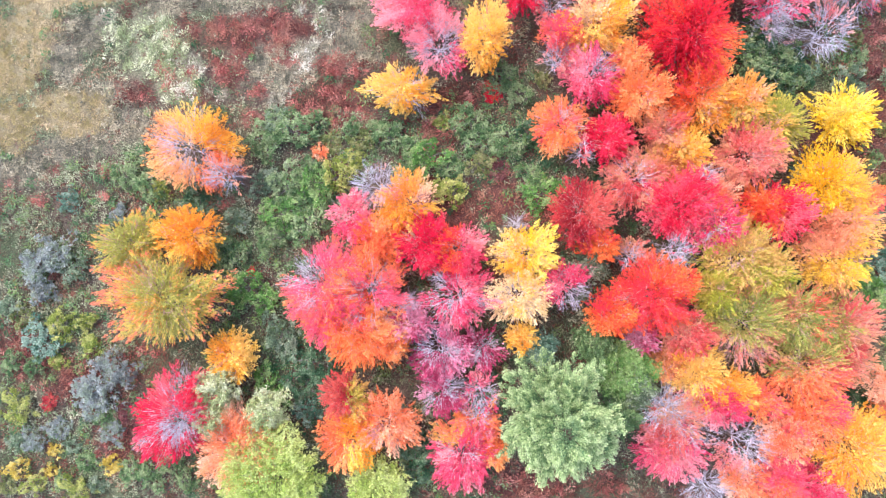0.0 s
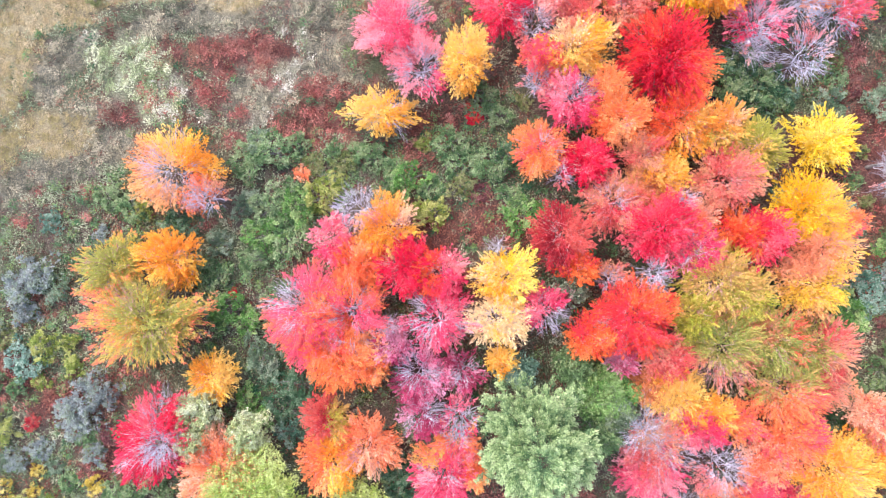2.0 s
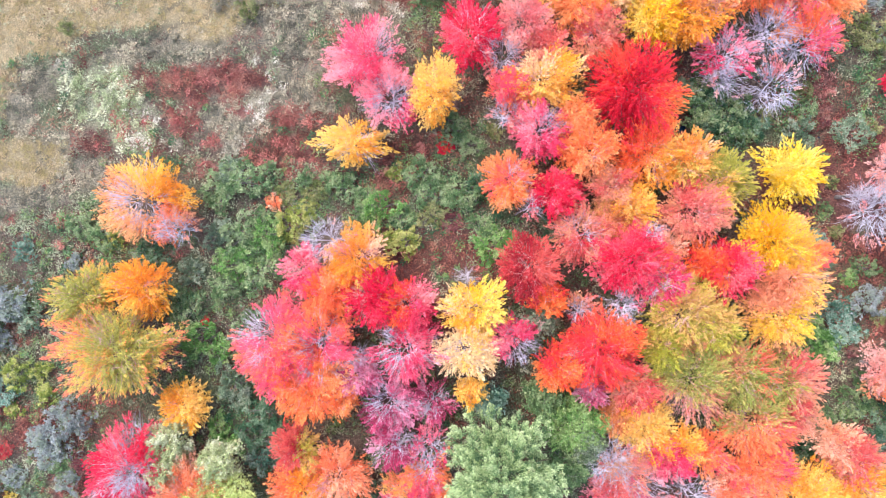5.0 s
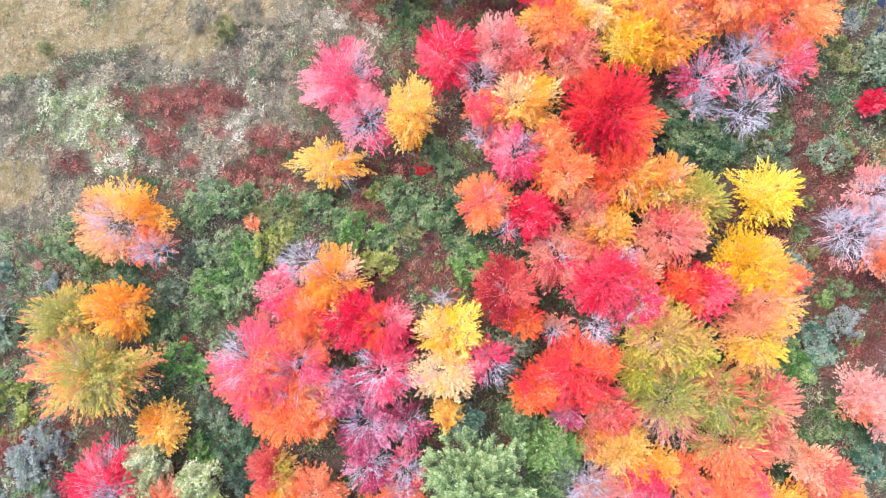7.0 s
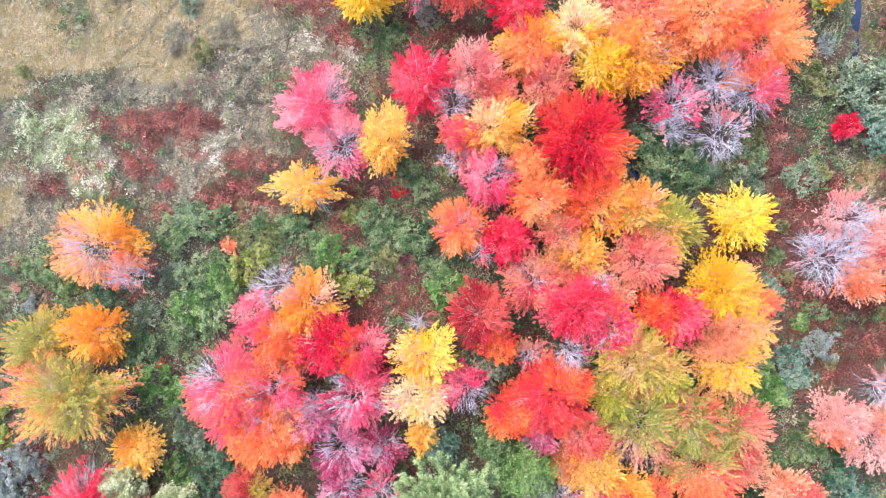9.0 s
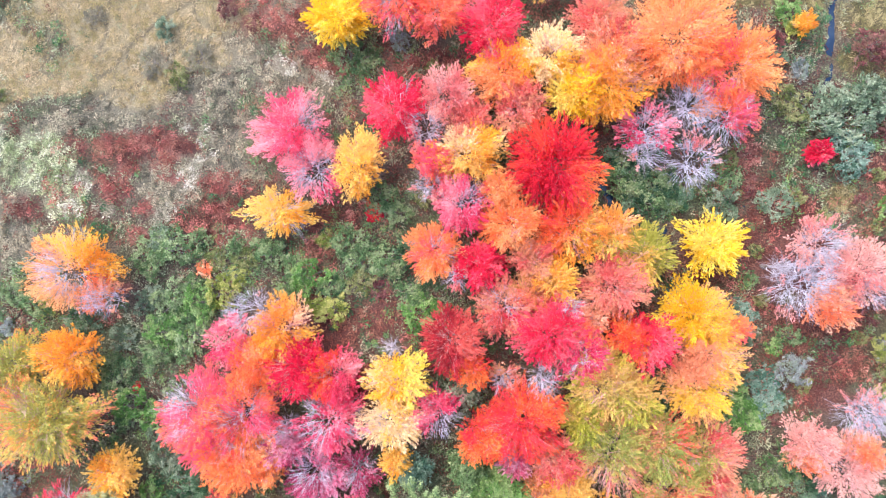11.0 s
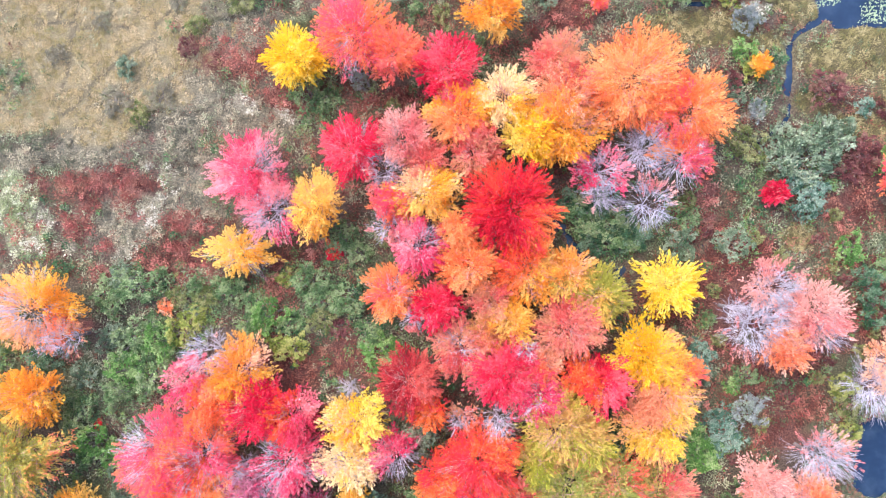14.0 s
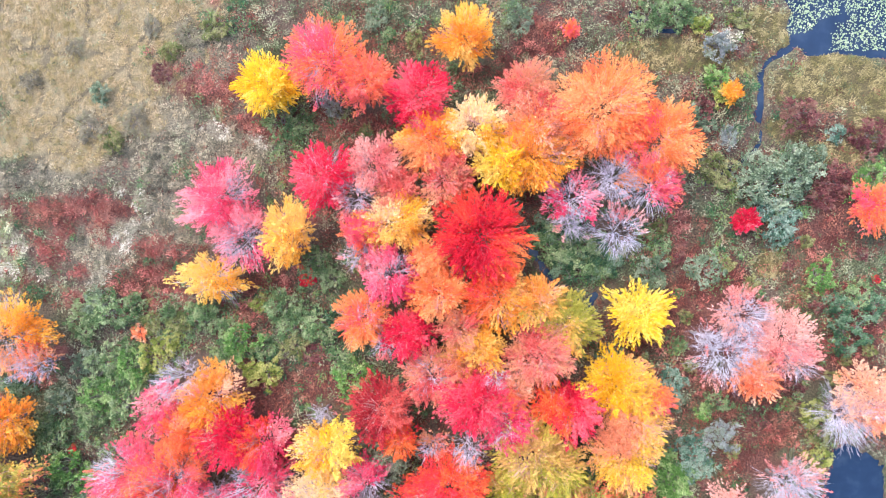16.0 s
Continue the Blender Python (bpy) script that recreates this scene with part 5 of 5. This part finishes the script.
def build_cover():
    rng = np.random.default_rng(5)
    n = 60000
    x, y = rng.uniform(-68, 98, n), rng.uniform(-46, 70, n)
    dry = (wetness(x, y) < -0.1) & (rng.random(n) < room(x, y) * (1 - 0.97 * weight("trail", x, y)))
    x, y = x[dry], y[dry]
    n = len(x)
    w = {k: weight(k, x, y) for k in ("straw", "cream", "white", "grey", "red", "sedge")}
    w["cream"] = w["cream"] * np.clip((cloud(x, y, 2.2, 15) - 0.32) * 6, 0.1, 1)
    w["grey"] = w["grey"] * 0.9 * (1 - 0.85 * w["red"])
    w["sedge"] = w["sedge"] * 1.05
    w["white"] = w["white"] * np.clip((cloud(x, y, 1.6, 25) - 0.35) * 6, 0.05, 0.85)
    w["straw"] = np.clip(w["straw"] * 1.3, 0, 1.06)
    w["green"] = np.clip((cloud(x, y, 5.0, 77) - 0.4) * 5, 0, 1) * 0.9 + 0.1
    w["red"] = np.maximum(w["red"] * 0.9, np.clip((cloud(x, y, 5.0, 21) - 0.45) * 4, 0, 1) * 0.7 + 0.1) * (1 - 0.9 * w["straw"])
    w["red"] = w["red"] * np.clip((cloud(x, y, 2.6, 33) - 0.3) * 7, 0.35, 1)
    w["green"] = np.maximum(w["green"] * (1 - 0.4 * weight("grey", x, y)), 0.3) * (1 - 0.85 * weight("red", x, y))
    left = np.ones(n)
    kinds, share = ["white", "cream", "straw", "sedge", "grey", "red", "green"], []
    for k in kinds:
        s = left * np.clip(w[k], 0, 1) * (1.0 if k == "green" else 0.9)
        share.append(s)
        left = left - s
    share = np.array(share)
    chosen = (rng.random(n)[None] * share.sum(0)[None] > np.cumsum(share, axis=0)).sum(0)
    for ki, k in enumerate(kinds):
        i = np.flatnonzero(chosen == ki)
        if len(i):
            size = rng.uniform(0.35, 0.85, len(i)) * (0.8 if k in ("straw", "sedge", "grey") else 1.15 if k == "red" else 1.0)
            tone = np.clip((cloud(x[i], y[i], 1.8, 88) - 0.5) * (0.8 if k == "straw" else 2.2) + (1.4 * (cloud(x[i], y[i], 7.0, 66) - 0.5) if k == "straw" else 0) + 0.5 + rng.normal(size=len(i)) * 0.32, 0, 1)
            scatter(k, x[i], y[i], size, 15 if k == "green" else 19 if k == "red" else 23, tone, rng)
    # bushier growth, taller where it is thick
    n = 9000
    x, y = rng.uniform(-66, 98, n), rng.uniform(-44, 70, n)
    open_land = (1 - 0.9 * weight("open", x, y)) * (1 - np.maximum(np.maximum(weight("straw", x, y), weight("grey", x, y)), np.maximum(np.maximum(weight("cream", x, y), weight("sedge", x, y)), weight("red", x, y) * 0.7)))
    grow = (wetness(x, y) < -0.6) & (rng.random(n) < room(x, y)) & (rng.random(n) < open_land * np.maximum(np.clip((cloud(x, y, 8.0, 41) - 0.36) * 5, 0.06, 1), weight("thick", x, y)))
    x, y = x[grow], y[grow]
    tone = np.clip((cloud(x, y, 7.0, 19) - 0.5) * 1.6 + 0.45 + rng.normal(size=len(x)) * 0.22, 0, 1)
    rx, ry = rng.uniform(-66, 98, 4 * n), rng.uniform(-44, 70, 4 * n)
    grow = (wetness(rx, ry) < -0.6) & (rng.random(4 * n) < room(rx, ry)) & (rng.random(4 * n) < np.maximum(0.36 * weight("crimson", rx, ry) * np.clip((cloud(rx, ry, 2.2, 71) - 0.3) * 6, 0.2, 1), 0.3 * weight("red", rx, ry) * np.clip((cloud(rx, ry, 3.0, 63) - 0.38) * 4, 0, 0.85)))
    rx, ry = rx[grow], ry[grow]
    scatter("russet", rx, ry, rng.uniform(0.4, 1.1, len(rx)) ** 1.2, 50, np.clip(cloud(rx, ry, 4.0, 58) + rng.normal(size=len(rx)) * 0.2, 0, 1), rng)
    scatter("thicket", x, y, rng.uniform(0.45, 1.35, len(x)) ** 1.2, 60, tone, rng)


build_cover()


# ---- lily pads on the pond ----
def lily_pad_model():
    bm = bmesh.new()
    rim, hub = [], bm.verts.new((0, 0, 0.012))
    for k in range(13):
        a = 0.2 + 5.9 * k / 12
        rim.append(bm.verts.new((math.cos(a) * 0.3, math.sin(a) * 0.3, 0.02 + 0.012 * math.sin(3 * a))))
    low = [bm.verts.new((v.co.x * 0.97, v.co.y * 0.97, 0.0)) for v in rim]
    for k in range(12):
        bm.faces.new((hub, rim[k], rim[k + 1]))
        bm.faces.new((rim[k], low[k], low[k + 1], rim[k + 1]))
    me = bpy.data.meshes.new("lily_pad")
    bm.to_mesh(me)
    bm.free()
    mat = bpy.data.materials.new("lily_pad_skin")
    mat.use_nodes = True
    nt = mat.node_tree
    info = nt.nodes.new("ShaderNodeObjectInfo")
    ramp = ramp_of(nt, [(112, 132, 92), (146, 160, 118), (176, 182, 146)])
    nt.links.new(info.outputs["Random"], ramp.inputs[0])
    nt.links.new(ramp.outputs[0], nt.nodes["Principled BSDF"].inputs["Base Color"])
    nt.nodes["Principled BSDF"].inputs["Roughness"].default_value = 0.35
    me.materials.append(mat)
    return tagged(new("lily_pad", me), "pale green lily pad floating on the pond", "lily pad", "lily pads on the pond")


def lily_pads():
    rng = random.Random(12)
    first, placed, tries = lily_pad_model(), 0, 0
    while placed < 295 and tries < 20000:
        tries += 1
        x, y = rng.uniform(66.5, 80.0), rng.uniform(49.8, 58.2)
        wet = float(wetness(np.array([x]), np.array([y]))[0])
        if wet < 0.5 or cloud(np.array([x]), np.array([y]), 3.2, 8)[0] < 0.66 - 0.035 * (y - 49.8) - 0.012 * (x - 66.5):
            continue
        m = pose(x, y, -0.297, rng.uniform(-3, 3), rng.uniform(-3, 3), rng.uniform(0, 360))
        ob = first if placed == 0 else copy_thing(first, m)
        ob.matrix_basis = m @ Matrix.Scale(rng.uniform(0.28, 0.5), 4)
        placed += 1

    # the small pads between them, too many to pick apart
    spots = np.array([(rng.uniform(66.5, 80.0), rng.uniform(49.8, 58.2)) for _ in range(5200)])
    keep = (wetness(spots[:, 0], spots[:, 1]) > 0.15) & (cloud(spots[:, 0], spots[:, 1], 3.2, 8) > 0.62 - 0.035 * (spots[:, 1] - 49.8) - 0.012 * (spots[:, 0] - 66.5))
    spots = spots[keep][:1400]
    turn = np.array([rng.uniform(0, 6.28) for _ in spots])[:, None] + np.arange(6)[None] * 1.0472
    size = np.array([rng.uniform(0.05, 0.11) for _ in spots])[:, None]
    rim = np.stack([spots[:, :1] + np.cos(turn) * size, spots[:, 1:] + np.sin(turn) * size, np.full(turn.shape, -0.288)], axis=2)
    me = quads_mesh("small_lily_pads", rim)
    me.materials.append(first.data.materials[0])
    tagged(new("small_lily_pads", me), "scattered small pale lily pads on the pond", "lily pads", kind="stuff")


lily_pads()
